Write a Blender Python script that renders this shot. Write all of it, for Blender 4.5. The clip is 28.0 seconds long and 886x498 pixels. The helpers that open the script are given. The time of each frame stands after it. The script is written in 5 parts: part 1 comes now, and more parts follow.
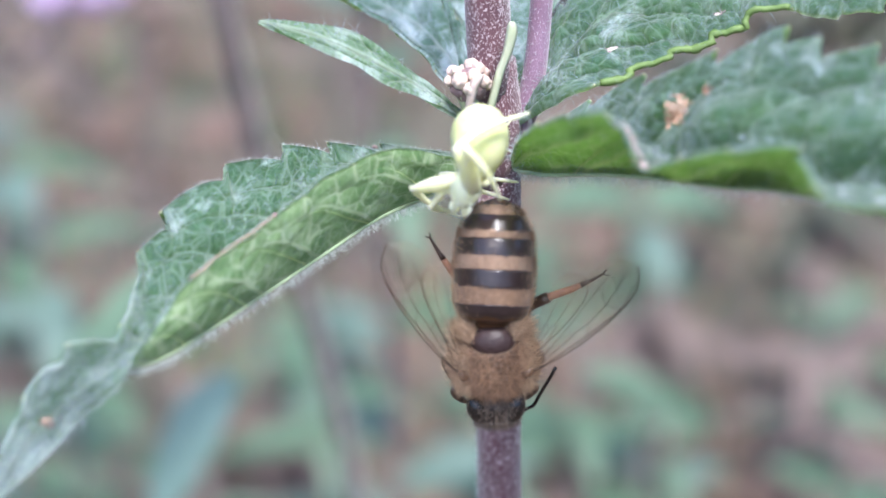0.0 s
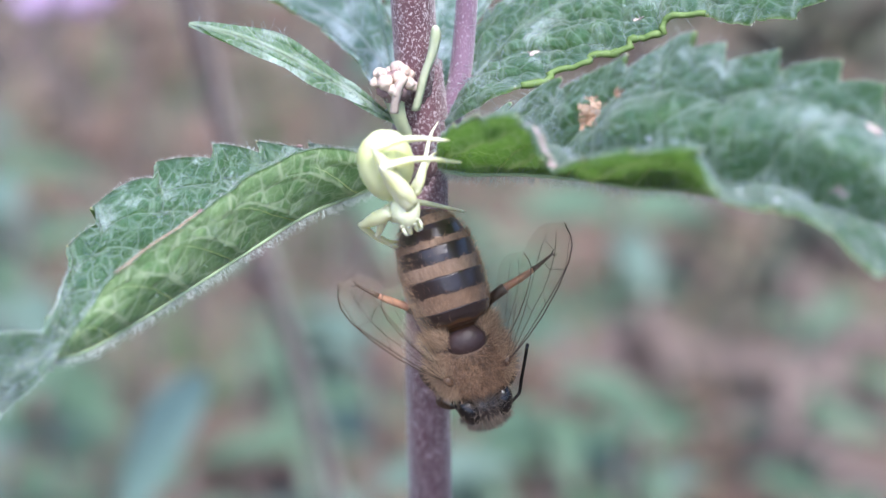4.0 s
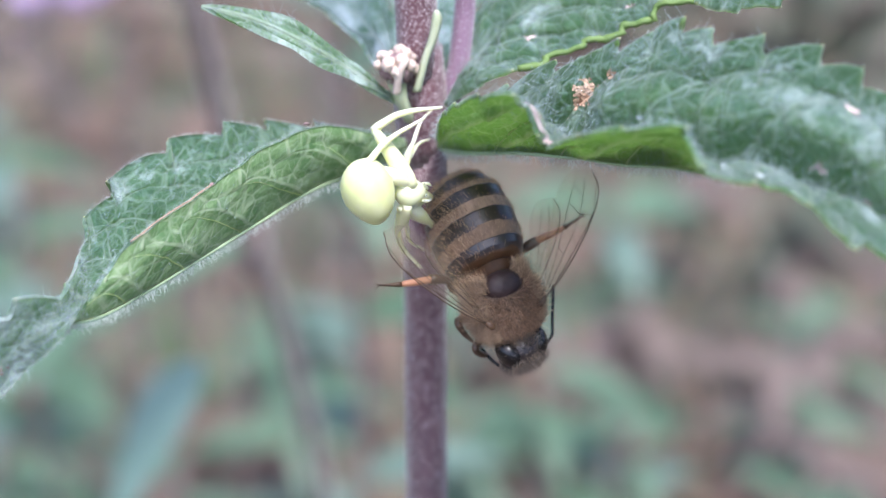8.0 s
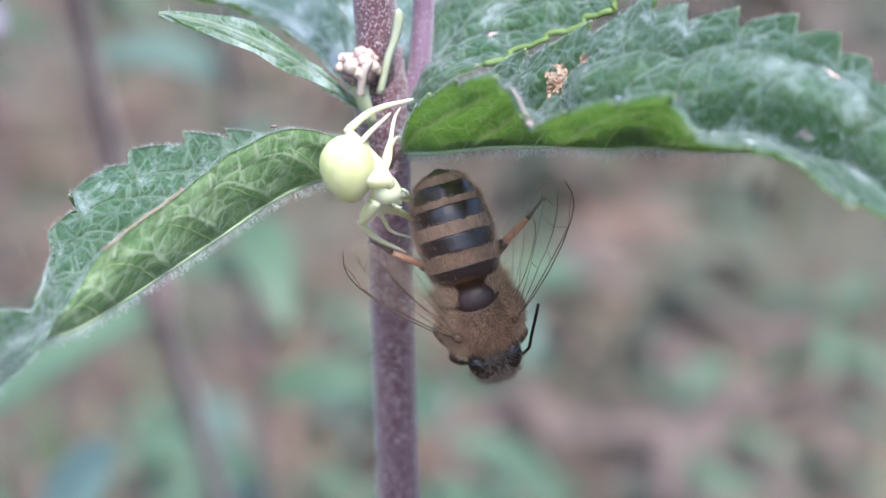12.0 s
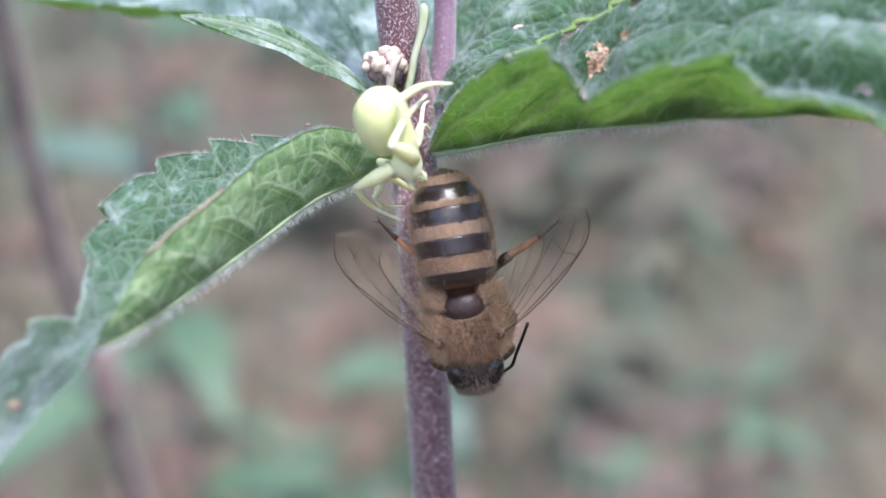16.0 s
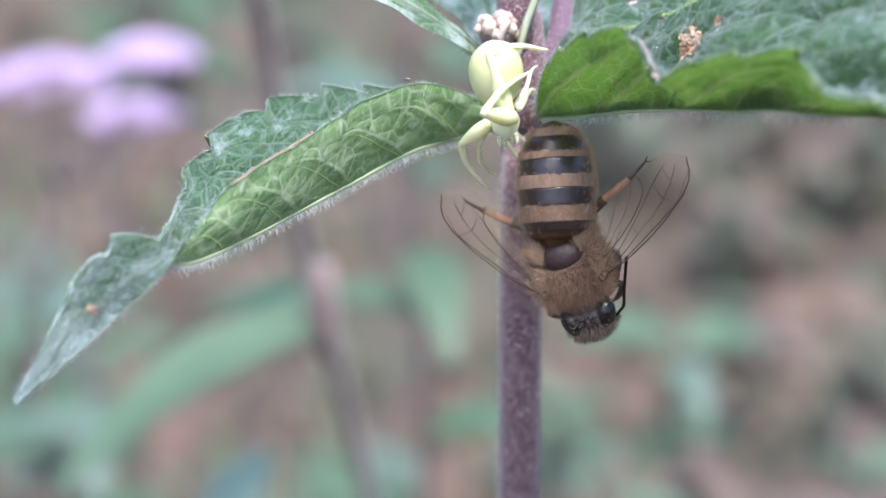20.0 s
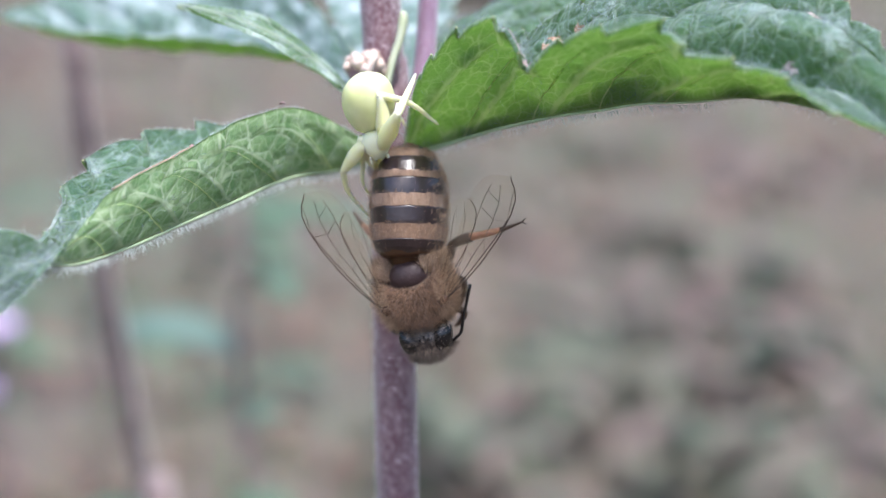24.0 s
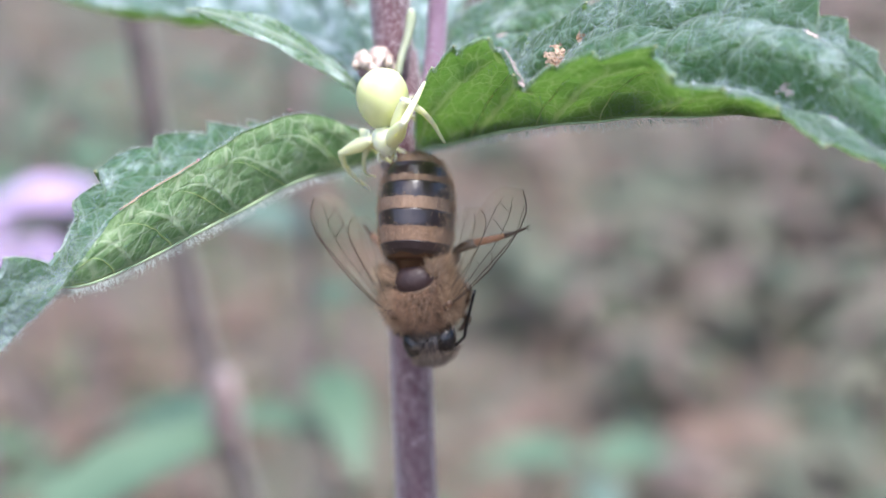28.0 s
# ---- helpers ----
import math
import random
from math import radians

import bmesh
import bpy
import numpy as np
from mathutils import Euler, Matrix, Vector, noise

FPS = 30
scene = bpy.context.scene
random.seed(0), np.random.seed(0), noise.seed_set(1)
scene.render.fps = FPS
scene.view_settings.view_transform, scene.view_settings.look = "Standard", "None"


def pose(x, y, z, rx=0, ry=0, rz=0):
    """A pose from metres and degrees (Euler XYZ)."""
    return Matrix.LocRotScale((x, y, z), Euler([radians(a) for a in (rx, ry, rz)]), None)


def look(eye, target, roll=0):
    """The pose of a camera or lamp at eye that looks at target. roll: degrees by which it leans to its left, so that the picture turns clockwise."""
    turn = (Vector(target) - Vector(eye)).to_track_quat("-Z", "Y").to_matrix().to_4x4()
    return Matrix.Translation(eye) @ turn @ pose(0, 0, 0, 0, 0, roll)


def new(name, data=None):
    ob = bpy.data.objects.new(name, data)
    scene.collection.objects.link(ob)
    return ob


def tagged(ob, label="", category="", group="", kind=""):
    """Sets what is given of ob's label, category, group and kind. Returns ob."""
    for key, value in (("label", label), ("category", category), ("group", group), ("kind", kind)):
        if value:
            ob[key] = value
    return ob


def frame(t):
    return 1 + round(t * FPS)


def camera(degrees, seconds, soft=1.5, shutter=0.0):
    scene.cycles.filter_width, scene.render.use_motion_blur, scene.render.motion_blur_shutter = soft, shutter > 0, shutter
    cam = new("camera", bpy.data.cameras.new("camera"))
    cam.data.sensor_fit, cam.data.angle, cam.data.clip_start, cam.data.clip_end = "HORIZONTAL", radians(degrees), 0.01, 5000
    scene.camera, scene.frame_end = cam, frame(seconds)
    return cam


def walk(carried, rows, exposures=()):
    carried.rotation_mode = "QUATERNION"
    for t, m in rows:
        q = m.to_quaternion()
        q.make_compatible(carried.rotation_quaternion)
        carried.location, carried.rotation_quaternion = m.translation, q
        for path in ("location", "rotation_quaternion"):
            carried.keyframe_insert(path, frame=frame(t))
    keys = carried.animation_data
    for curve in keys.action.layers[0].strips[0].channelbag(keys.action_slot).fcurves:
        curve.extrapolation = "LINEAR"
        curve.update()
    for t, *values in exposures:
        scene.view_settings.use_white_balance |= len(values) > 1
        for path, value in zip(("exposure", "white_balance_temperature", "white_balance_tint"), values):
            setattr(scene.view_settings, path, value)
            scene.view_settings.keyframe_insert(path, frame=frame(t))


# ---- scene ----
HEIGHT = 0.42          # the node of the stem above the ground, in metres


def mm(x, y, z):
    """A place near the node, given in millimetres from it."""
    return Vector((x / 1000, y / 1000, HEIGHT + z / 1000))


def mpose(x, y, z, rx, ry, rz):
    p = mm(x, y, z)
    return pose(p.x, p.y, p.z, rx, ry, rz)


cam = camera(30, 28.0, 1.4)
cam.data.dof.use_dof = True
cam.data.dof.focus_distance = 0.0808
cam.data.dof.aperture_fstop = 28
CAMERA_PATH = [
    (0, -1.87, -78.93, 33.62, 65.53, 1.04, 0.13),
    (0.5, -1.01, -83.40, 34.79, 65.50, 0.70, 0.38),
    (1, -1.27, -85.34, 34.74, 65.70, 0.80, 0.22),
    (1.5, -0.26, -84.56, 35.30, 66.01, 0.92, -0.01),
    (2, -0.83, -83.33, 34.05, 66.02, 0.88, -0.05),
    (2.5, -0.17, -82.35, 34.30, 65.97, 0.80, -0.28),
    (4.5, 1.75, -80.84, 33.79, 65.47, 0.56, 0.26),
    (5, 1.46, -80.27, 31.92, 65.06, 0.09, 0.02),
    (5.5, 3.11, -79.47, 32.71, 65.19, -0.07, 0.50),
    (6, 3.43, -80.23, 33.45, 65.13, -0.09, 0.27),
    (6.5, 2.60, -82.00, 33.65, 64.80, -0.02, 0.27),
    (7, 4.11, -84.09, 34.16, 65.06, 0.07, 0.39),
    (7.5, 2.56, -84.77, 34.50, 65.20, -0.00, -0.07),
    (8, 1.12, -85.15, 34.46, 65.77, 0.00, 0.00),
    (8.5, 0.97, -84.58, 34.40, 65.75, 0.08, -0.22),
    (9, 1.71, -85.90, 33.74, 66.34, 0.25, -0.11),
    (9.5, 1.16, -86.86, 34.90, 66.27, 0.25, -0.31),
    (10, 0.39, -87.24, 33.96, 66.55, 0.24, -0.53),
    (10.5, -0.41, -86.46, 33.97, 66.76, 0.54, -1.62),
    (11, -2.84, -85.15, 31.81, 67.64, 0.61, -2.89),
    (11.5, -3.67, -85.20, 31.28, 68.45, 0.71, -4.28),
    (12, -4.20, -85.29, 29.57, 68.94, 1.06, -5.31),
    (12.5, -6.17, -84.66, 28.78, 69.68, 1.13, -6.19),
    (14.5, -8.58, -85.12, 25.42, 71.53, 2.41, -8.13),
    (15, -10.18, -84.55, 24.98, 72.03, 2.79, -9.23),
    (15.5, -10.24, -84.05, 24.38, 72.31, 3.25, -9.90),
    (16, -11.61, -83.83, 23.50, 72.75, 3.14, -9.92),
    (16.5, -10.89, -83.29, 24.02, 72.88, 2.95, -10.11),
    (17, -12.33, -81.92, 24.67, 72.81, 2.58, -9.77),
    (17.5, -13.29, -81.48, 23.83, 72.61, 2.25, -9.12),
    (18, -12.57, -82.66, 24.60, 72.08, 1.42, -7.81),
    (18.5, -9.82, -82.43, 26.55, 71.55, -0.01, -5.18),
    (19, -3.50, -82.86, 26.08, 71.00, -0.32, -1.40),
    (19.5, 1.13, -83.71, 26.28, 70.69, 0.09, 1.00),
    (20, -1.02, -87.46, 24.31, 71.49, 0.23, 2.03),
    (20.5, 0.28, -85.63, 23.26, 72.93, 0.44, 0.47),
    (21, -3.95, -86.63, 20.19, 74.83, -0.92, -2.72),
    (21.5, -2.99, -87.46, 15.51, 79.25, -0.24, -2.83),
    (23.5, -7.70, -92.56, 8.90, 83.38, 0.03, -4.04),
    (24, -4.55, -92.19, 9.73, 82.56, 0.81, -4.80),
    (24.5, -5.41, -91.90, 11.39, 82.77, 0.46, -4.21),
    (25, -3.46, -89.59, 13.92, 82.43, 1.10, -4.39),
    (25.5, -1.54, -91.51, 12.84, 82.30, 1.28, -3.50),
    (26, -2.78, -89.34, 15.86, 79.68, 1.18, -3.11),
    (26.5, -3.51, -88.09, 16.15, 78.91, 1.20, -2.47),
    (27, -1.94, -90.25, 14.80, 78.51, 1.67, -1.80),
    (27.5, -1.86, -91.02, 15.93, 77.77, 1.24, -1.51),
    (28, 0.04, -92.27, 18.55, 76.80, 1.77, -1.75),
]
walk(cam, [(t, mpose(*row)) for t, *row in CAMERA_PATH], [(0, 1.47, 5960, 13), (2, 1.36, 5960, 13), (5, 1.38, 5960, 13), (12, 1.39, 5990, 13), (15, 1.38, 6080, 13), (21, 1.40, 6090, 13), (24, 1.46, 6120, 13), (28, 1.50, 6120, 13)])

# ---- light: open shade under a bright, slightly hazy sky ----
world = bpy.data.worlds.new("sky")
scene.world = world
world.use_nodes = True
wn, wl = world.node_tree.nodes, world.node_tree.links
sky = wn.new("ShaderNodeTexSky")
sky.sky_type, sky.sun_disc = "NISHITA", False
sky.sun_elevation, sky.sun_rotation = radians(52), radians(200)
sky.air_density, sky.dust_density, sky.ozone_density = 1.0, 1.5, 1.1
wl.new(sky.outputs[0], wn["Background"].inputs[0])
wn["Background"].inputs[1].default_value = 0.12
sun = new("sun", bpy.data.lights.new("sun", "SUN"))
sun.data.energy, sun.data.angle, sun.data.color = 2.5, radians(18), (1.0, 0.95, 0.89)
sun.matrix_world = look((0.3, -0.5, 1.6), (0, 0, 0.4))


# ---- materials ----
def material(name):
    m = bpy.data.materials.new(name)
    m.use_nodes = True
    nt = m.node_tree
    return m, nt, nt.nodes, nt.links, nt.nodes["Principled BSDF"]


def ramp(nodes, stops, ease="LINEAR"):
    r = nodes.new("ShaderNodeValToRGB")
    r.color_ramp.interpolation = ease
    while len(r.color_ramp.elements) < len(stops):
        r.color_ramp.elements.new(0.5)
    for e, (p, c) in zip(r.color_ramp.elements, stops):
        e.position, e.color = p, (*c, 1)
    return r


def noise_node(nodes, links, vec, scale, detail=4, rough=0.6, distort=0.0):
    n = nodes.new("ShaderNodeTexNoise")
    n.inputs["Scale"].default_value, n.inputs["Detail"].default_value = scale, detail
    n.inputs["Roughness"].default_value, n.inputs["Distortion"].default_value = rough, distort
    if vec:
        links.new(vec, n.inputs["Vector"])
    return n


def mix_rgb(nodes, links, fac, a, b, mode="MIX"):
    n = nodes.new("ShaderNodeMix")
    n.data_type, n.blend_type = "RGBA", mode
    for sock, val in ((n.inputs[0], fac), (n.inputs[6], a), (n.inputs[7], b)):
        if isinstance(val, (int, float)):
            sock.default_value = val
        elif isinstance(val, tuple):
            sock.default_value = (*val, 1)
        else:
            links.new(val, sock)
    return n.outputs[2]


def bump(nodes, links, height, strength, distance, bsdf):
    b = nodes.new("ShaderNodeBump")
    b.inputs["Strength"].default_value, b.inputs["Distance"].default_value = strength, distance
    links.new(height, b.inputs["Height"])
    links.new(b.outputs[0], bsdf.inputs["Normal"])
    return b


def plain(name, low, high, scale, rough=0.5, depth=0.00003, sheen=0.0, glow=0.0, stretch=None):
    """A surface of two tones with grain at two scales. scale: grains a metre."""
    m, nt, n, l, b = material(name)
    co = n.new("ShaderNodeTexCoord").outputs["Object"]
    if stretch:
        mp = n.new("ShaderNodeMapping")
        mp.inputs["Scale"].default_value = stretch
        l.new(co, mp.inputs[0])
        co = mp.outputs[0]
    big, fine = noise_node(n, l, co, scale * 0.25, 3), noise_node(n, l, co, scale, 5)
    r = ramp(n, [(0.3, low), (0.72, high)])
    f = mix_rgb(n, l, 0.5, big.outputs[1], fine.outputs[1])
    l.new(f, r.inputs[0])
    l.new(r.outputs[0], b.inputs["Base Color"])
    b.inputs["Roughness"].default_value = rough
    b.inputs["Sheen Weight"].default_value = sheen
    b.inputs["Subsurface Weight"].default_value = glow
    b.inputs["Subsurface Radius"].default_value = (0.0012, 0.0012, 0.0005)
    b.inputs["Subsurface Scale"].default_value = 1.0
    bump(n, l, fine.outputs[0], 0.6, depth, b)
    return m


def leaf_material(name, dark, light, vein, bloom, bloom_at, clear=0.35, gloss=0.45, network=1.0, cell=1.15, soft=0.22, thru=(0.58, 0.94, 0.24),
                  sheen=0.3, ribs=0.8, relief=0.0004, skylit_tip=None, line=0.085):
    """A leaf's face. One UV map is in millimetres: along the midrib, and out from it; the other counts side veins."""
    m, nt, n, l, b = material(name)
    uv_node = n.new("ShaderNodeUVMap")
    uv_node.uv_map = "UVMap"
    uv = uv_node.outputs[0]
    rib_node = n.new("ShaderNodeUVMap")
    rib_node.uv_map = "VeinMap"

    def calc(op, a, c=0.0, d=0.0):
        x = n.new("ShaderNodeMath")
        x.operation = op
        for sock, val in zip(x.inputs, (a, c, d)):
            if isinstance(val, (int, float)):
                sock.default_value = val
            else:
                l.new(val, sock)
        return x.outputs[0]

    wob = noise_node(n, l, uv, 1.1, 2, 0.5)
    add = n.new("ShaderNodeVectorMath")
    add.operation = "MULTIPLY_ADD"
    l.new(wob.outputs[1], add.inputs[0])
    add.inputs[1].default_value = (0.5, 0.5, 0)
    l.new(uv, add.inputs[2])
    cells = []
    for s in (cell, cell * 2.3):
        v = n.new("ShaderNodeTexVoronoi")
        v.feature = "DISTANCE_TO_EDGE"
        v.inputs["Scale"].default_value = s
        l.new(add.outputs[0], v.inputs["Vector"])
        cells.append(v.outputs[0])
    net = ramp(n, [(0.0, (1, 1, 1)), (line * 0.35, (0.75, 0.75, 0.75)), (line, (0, 0, 0))], "EASE")
    l.new(cells[0], net.inputs[0])
    net2 = ramp(n, [(0.0, (0.5, 0.5, 0.5)), (0.11, (0, 0, 0))], "EASE")
    l.new(cells[1], net2.inputs[0])
    big, fine = noise_node(n, l, uv, 0.45, 4), noise_node(n, l, uv, 6.0, 5, 0.7)
    tone = ramp(n, [(0.41, dark), (0.60, light)])
    l.new(mix_rgb(n, l, 0.45, big.outputs[0], fine.outputs[0]), tone.inputs[0])
    lines = mix_rgb(n, l, 1.0, net.outputs[0], net2.outputs[0], "LIGHTEN")
    worn = ramp(n, [(0.35, (0.35 * network,) * 3), (0.58, (network,) * 3)])
    l.new(noise_node(n, l, uv, 0.8, 3).outputs[0], worn.inputs[0])
    scaled = mix_rgb(n, l, 1.0, lines, worn.outputs[0], "MULTIPLY")
    # side veins and midrib
    sep = n.new("ShaderNodeSeparateXYZ")
    l.new(rib_node.outputs[0], sep.inputs[0])
    sep2 = n.new("ShaderNodeSeparateXYZ")
    l.new(uv, sep2.inputs[0])
    wavy = calc("MULTIPLY_ADD", wob.outputs[0], 0.10, sep.outputs[0])
    off = calc("ABSOLUTE", calc("SUBTRACT", calc("FRACT", calc("ADD", wavy, 0.45)), 0.5))
    rib_line = ramp(n, [(0.0, (ribs,) * 3), (0.018, (ribs * 0.8,) * 3), (0.05, (0, 0, 0))], "EASE")
    l.new(off, rib_line.inputs[0])
    mid_line = ramp(n, [(0.0, (ribs,) * 3), (0.08, (ribs,) * 3), (0.2, (0, 0, 0))], "EASE")
    l.new(calc("ABSOLUTE", sep2.outputs[1]), mid_line.inputs[0])
    main = mix_rgb(n, l, 1.0, rib_line.outputs[0], mid_line.outputs[0], "LIGHTEN")
    scaled = mix_rgb(n, l, 1.0, scaled, main, "LIGHTEN")
    col = mix_rgb(n, l, scaled, tone.outputs[0], vein)
    fur = noise_node(n, l, uv, 4.2, 9, 0.85, 1.4)
    drift = noise_node(n, l, uv, 0.42, 3)
    spots = ramp(n, [(bloom_at, (0, 0, 0)), (bloom_at + soft, (1, 1, 1))])
    white = calc("MULTIPLY_ADD", drift.outputs[0], 1.2, calc("MULTIPLY_ADD", fur.outputs[0], 0.9, -0.535))
    # bloom grows towards the tip: frosting, plus skylight painted on the upturned lobe
    if skylit_tip:
        lo, hi, gain = skylit_tip
        white = calc("MULTIPLY_ADD", calc("MULTIPLY_ADD", sep2.outputs[0], 1 / (hi - lo), -lo / (hi - lo)), gain, white)
        white.node.inputs[0].links[0].from_node.use_clamp = True
    l.new(white, spots.inputs[0])
    col = mix_rgb(n, l, spots.outputs[0], col, bloom)
    l.new(col, b.inputs["Base Color"])
    b.inputs["Roughness"].default_value = gloss
    b.inputs["Specular IOR Level"].default_value = 0.7
    b.inputs["Sheen Weight"].default_value = sheen
    b.inputs["Sheen Roughness"].default_value = 0.4
    b.inputs["Sheen Tint"].default_value = (0.93, 0.97, 1.0, 1)
    swell = calc("ADD", calc("MINIMUM", cells[0], 0.25), calc("MULTIPLY", calc("MINIMUM", cells[1], 0.2), 0.45))
    dip = calc("MULTIPLY_ADD", calc("MINIMUM", calc("MULTIPLY", off, 4.0), 0.6), 0.35, swell)
    bump(n, l, calc("MULTIPLY_ADD", fur.outputs[0], 0.16, dip), 0.9, relief, b)
    tr = n.new("ShaderNodeBsdfTranslucent")
    dim = mix_rgb(n, l, scaled, tuple(0.85 * x for x in thru), (0.92, 1.0, 0.60))
    patchy = mix_rgb(n, l, fine.outputs[0], (0.7, 0.7, 0.7), (1, 1, 1))
    l.new(mix_rgb(n, l, 1.0, dim, patchy, "MULTIPLY"), tr.inputs[0])
    mx = n.new("ShaderNodeMixShader")
    mx.inputs[0].default_value = clear
    l.new(b.outputs[0], mx.inputs[1])
    l.new(tr.outputs[0], mx.inputs[2])
    l.new(mx.outputs[0], n["Material Output"].inputs[0])
    return m


def fur_material(name, low, high, rough=0.6):
    """Hairs, each of a shade of its own."""
    m, nt, n, l, b = material(name)
    r = ramp(n, [(0.05, low), (0.5, tuple((p + q) / 2.4 for p, q in zip(low, high))), (1.0, high)])
    l.new(n.new("ShaderNodeNewGeometry").outputs["Random Per Island"], r.inputs[0])
    l.new(r.outputs[0], b.inputs["Base Color"])
    b.inputs["Roughness"].default_value = rough
    b.inputs["Sheen Weight"].default_value = 0.15
    return m


# last tone: pale leaf down, with bluish sky highlights put into its colour
TOP_TONES = ((0.012, 0.060, 0.041), (0.054, 0.147, 0.119), (0.29, 0.42, 0.39), (0.60, 0.71, 0.77))
LEAF_TOP = leaf_material("leaf upper face", *TOP_TONES, 0.59, 0.50, 0.36, 0.75, 1.2, 0.20, thru=(0.70, 1.0, 0.42), sheen=0.45, relief=0.0007, line=0.1)
LEAF_LEFT = leaf_material("leaf upper face with frosted, skylit tip", *TOP_TONES, 0.59, 0.50, 0.36, 0.75, 1.2, 0.20, thru=(0.70, 1.0, 0.42), sheen=0.45, relief=0.0007, line=0.1, skylit_tip=(19, 27, 0.26))
LEAF_UNDER = leaf_material("leaf underside", (0.088, 0.215, 0.055), (0.24, 0.395, 0.135), (0.44, 0.56, 0.31), (0.56, 0.64, 0.50), 0.68, 0.62, 0.6, 0.6, 0.85, thru=(0.55, 0.86, 0.25), sheen=0.08, ribs=0.7, relief=0.0009, line=0.07)
LEAF_SHADE = leaf_material("greyish skylit leaf underside", (0.105, 0.225, 0.085), (0.33, 0.47, 0.235), (0.58, 0.68, 0.48), (0.60, 0.68, 0.58), 0.62, 0.52, 0.6, 0.8, 0.75, thru=(0.60, 0.86, 0.38), sheen=0.2, ribs=0.8, relief=0.00022, line=0.075)
LEAF_SMALL = leaf_material("downy leaf upper face", (0.06, 0.125, 0.075), (0.17, 0.265, 0.19), (0.38, 0.48, 0.38), (0.64, 0.74, 0.74), 0.50, 0.45, 0.5, 0.5, sheen=0.35, relief=0.0003)
# paler, bluer copy of the upper face: sky reflection put into its colour
LEAF_SKYLIT = leaf_material("greyish skylit leaf", (0.040, 0.115, 0.088), (0.120, 0.230, 0.200), (0.46, 0.57, 0.56), (0.68, 0.79, 0.85), 0.49, 0.36, network=0.7, sheen=0.6, relief=0.0003)
VEIN = plain("leaf vein", (0.30, 0.42, 0.21), (0.46, 0.57, 0.36), 3000, 0.6)

RIB = plain("midrib", (0.26, 0.37, 0.19), (0.44, 0.53, 0.34), 2500, 0.6, sheen=0.4)
nodes, links = VEIN.node_tree.nodes, VEIN.node_tree.links
shine, blend = nodes.new("ShaderNodeBsdfTranslucent"), nodes.new("ShaderNodeMixShader")
shine.inputs[0].default_value, blend.inputs[0].default_value = (0.95, 1.0, 0.66, 1), 0.75
links.new(nodes["Principled BSDF"].outputs[0], blend.inputs[1])
links.new(shine.outputs[0], blend.inputs[2])
links.new(blend.outputs[0], nodes["Material Output"].inputs[0])
HAIR = fur_material("plant hair", (0.40, 0.47, 0.42), (0.74, 0.78, 0.75))
FELT = fur_material("leaf felt", (0.18, 0.28, 0.27), (0.54, 0.63, 0.66))
DRY = plain("dried leaf edge", (0.22, 0.135, 0.085), (0.47, 0.35, 0.26), 4500, 0.8, 0.0001)
ROLLED = plain("yellow-green rolled leaf edge", (0.085, 0.155, 0.035), (0.18, 0.26, 0.08), 2500, 0.6, 0.0001)
HOLE = plain("gnawed dry spot", (0.40, 0.20, 0.09), (0.74, 0.56, 0.45), 3000, 0.7, 0.00006)
TORN = plain("pinkish torn leaf edge", (0.42, 0.31, 0.28), (0.74, 0.62, 0.60), 3000, 0.7, 0.00006)
SPECK = plain("whitish leaf speck", (0.62, 0.68, 0.72), (0.88, 0.91, 0.94), 3000, 0.4, 0.00003)
BUD = plain("faded floret", (0.42, 0.28, 0.24), (0.76, 0.64, 0.54), 2600, 0.6, 0.00005, glow=0.1)
BUD_DARK = plain("dark bud scales", (0.10, 0.035, 0.045), (0.42, 0.30, 0.29), 4200, 0.6, 0.00006)
BRACT = plain("pale green bract", (0.42, 0.48, 0.27), (0.62, 0.65, 0.46), 1500, 0.5, glow=0.2)
SPIDER = plain("pale yellow spider skin", (0.46, 0.50, 0.15), (0.86, 0.87, 0.57), 600, 0.34, 0.00001, glow=0.5)
SPIDER_LEG = plain("pale yellow-green spider leg", (0.72, 0.73, 0.36), (0.88, 0.88, 0.58), 1000, 0.36, 0.00001, glow=0.5)
SPIDER_HEAD = plain("greenish white spider carapace", (0.68, 0.72, 0.42), (0.86, 0.88, 0.64), 1500, 0.33, 0.00001, glow=0.5)
CLAW = plain("dark claw", (0.02, 0.012, 0.008), (0.06, 0.035, 0.02), 2500, 0.4)
BEE_BLACK = plain("glossy dark bee plate", (0.010, 0.005, 0.006), (0.034, 0.019, 0.018), 3500, 0.30, 0.00004)
BEE_BLACK.node_tree.nodes["Principled BSDF"].inputs["Specular IOR Level"].default_value = 0.75
BEE_TAN = plain("tan furry bee band", (0.175, 0.105, 0.067), (0.42, 0.285, 0.195), 6000, 0.75, 0.00006, sheen=0.25, stretch=(1, 1, 0.25))
BEE_BROWN = plain("brown bee plate", (0.035, 0.016, 0.008), (0.11, 0.05, 0.02), 2500, 0.35)
BEE_FUR = fur_material("brown bee fur", (0.10, 0.050, 0.026), (0.49, 0.29, 0.17))
PALE_FUR = fur_material("pale tan bee fur", (0.20, 0.11, 0.057), (0.70, 0.49, 0.31))
BEE_SKIN = plain("bee thorax skin", (0.045, 0.026, 0.016), (0.12, 0.072, 0.042), 3000, 0.75)
BEE_EYE = plain("glossy bee eye", (0.004, 0.003, 0.004), (0.010, 0.008, 0.008), 6000, 0.24, 0.000004)
BEE_LEG = plain("dark bee leg", (0.025, 0.013, 0.008), (0.09, 0.05, 0.028), 3000, 0.4)
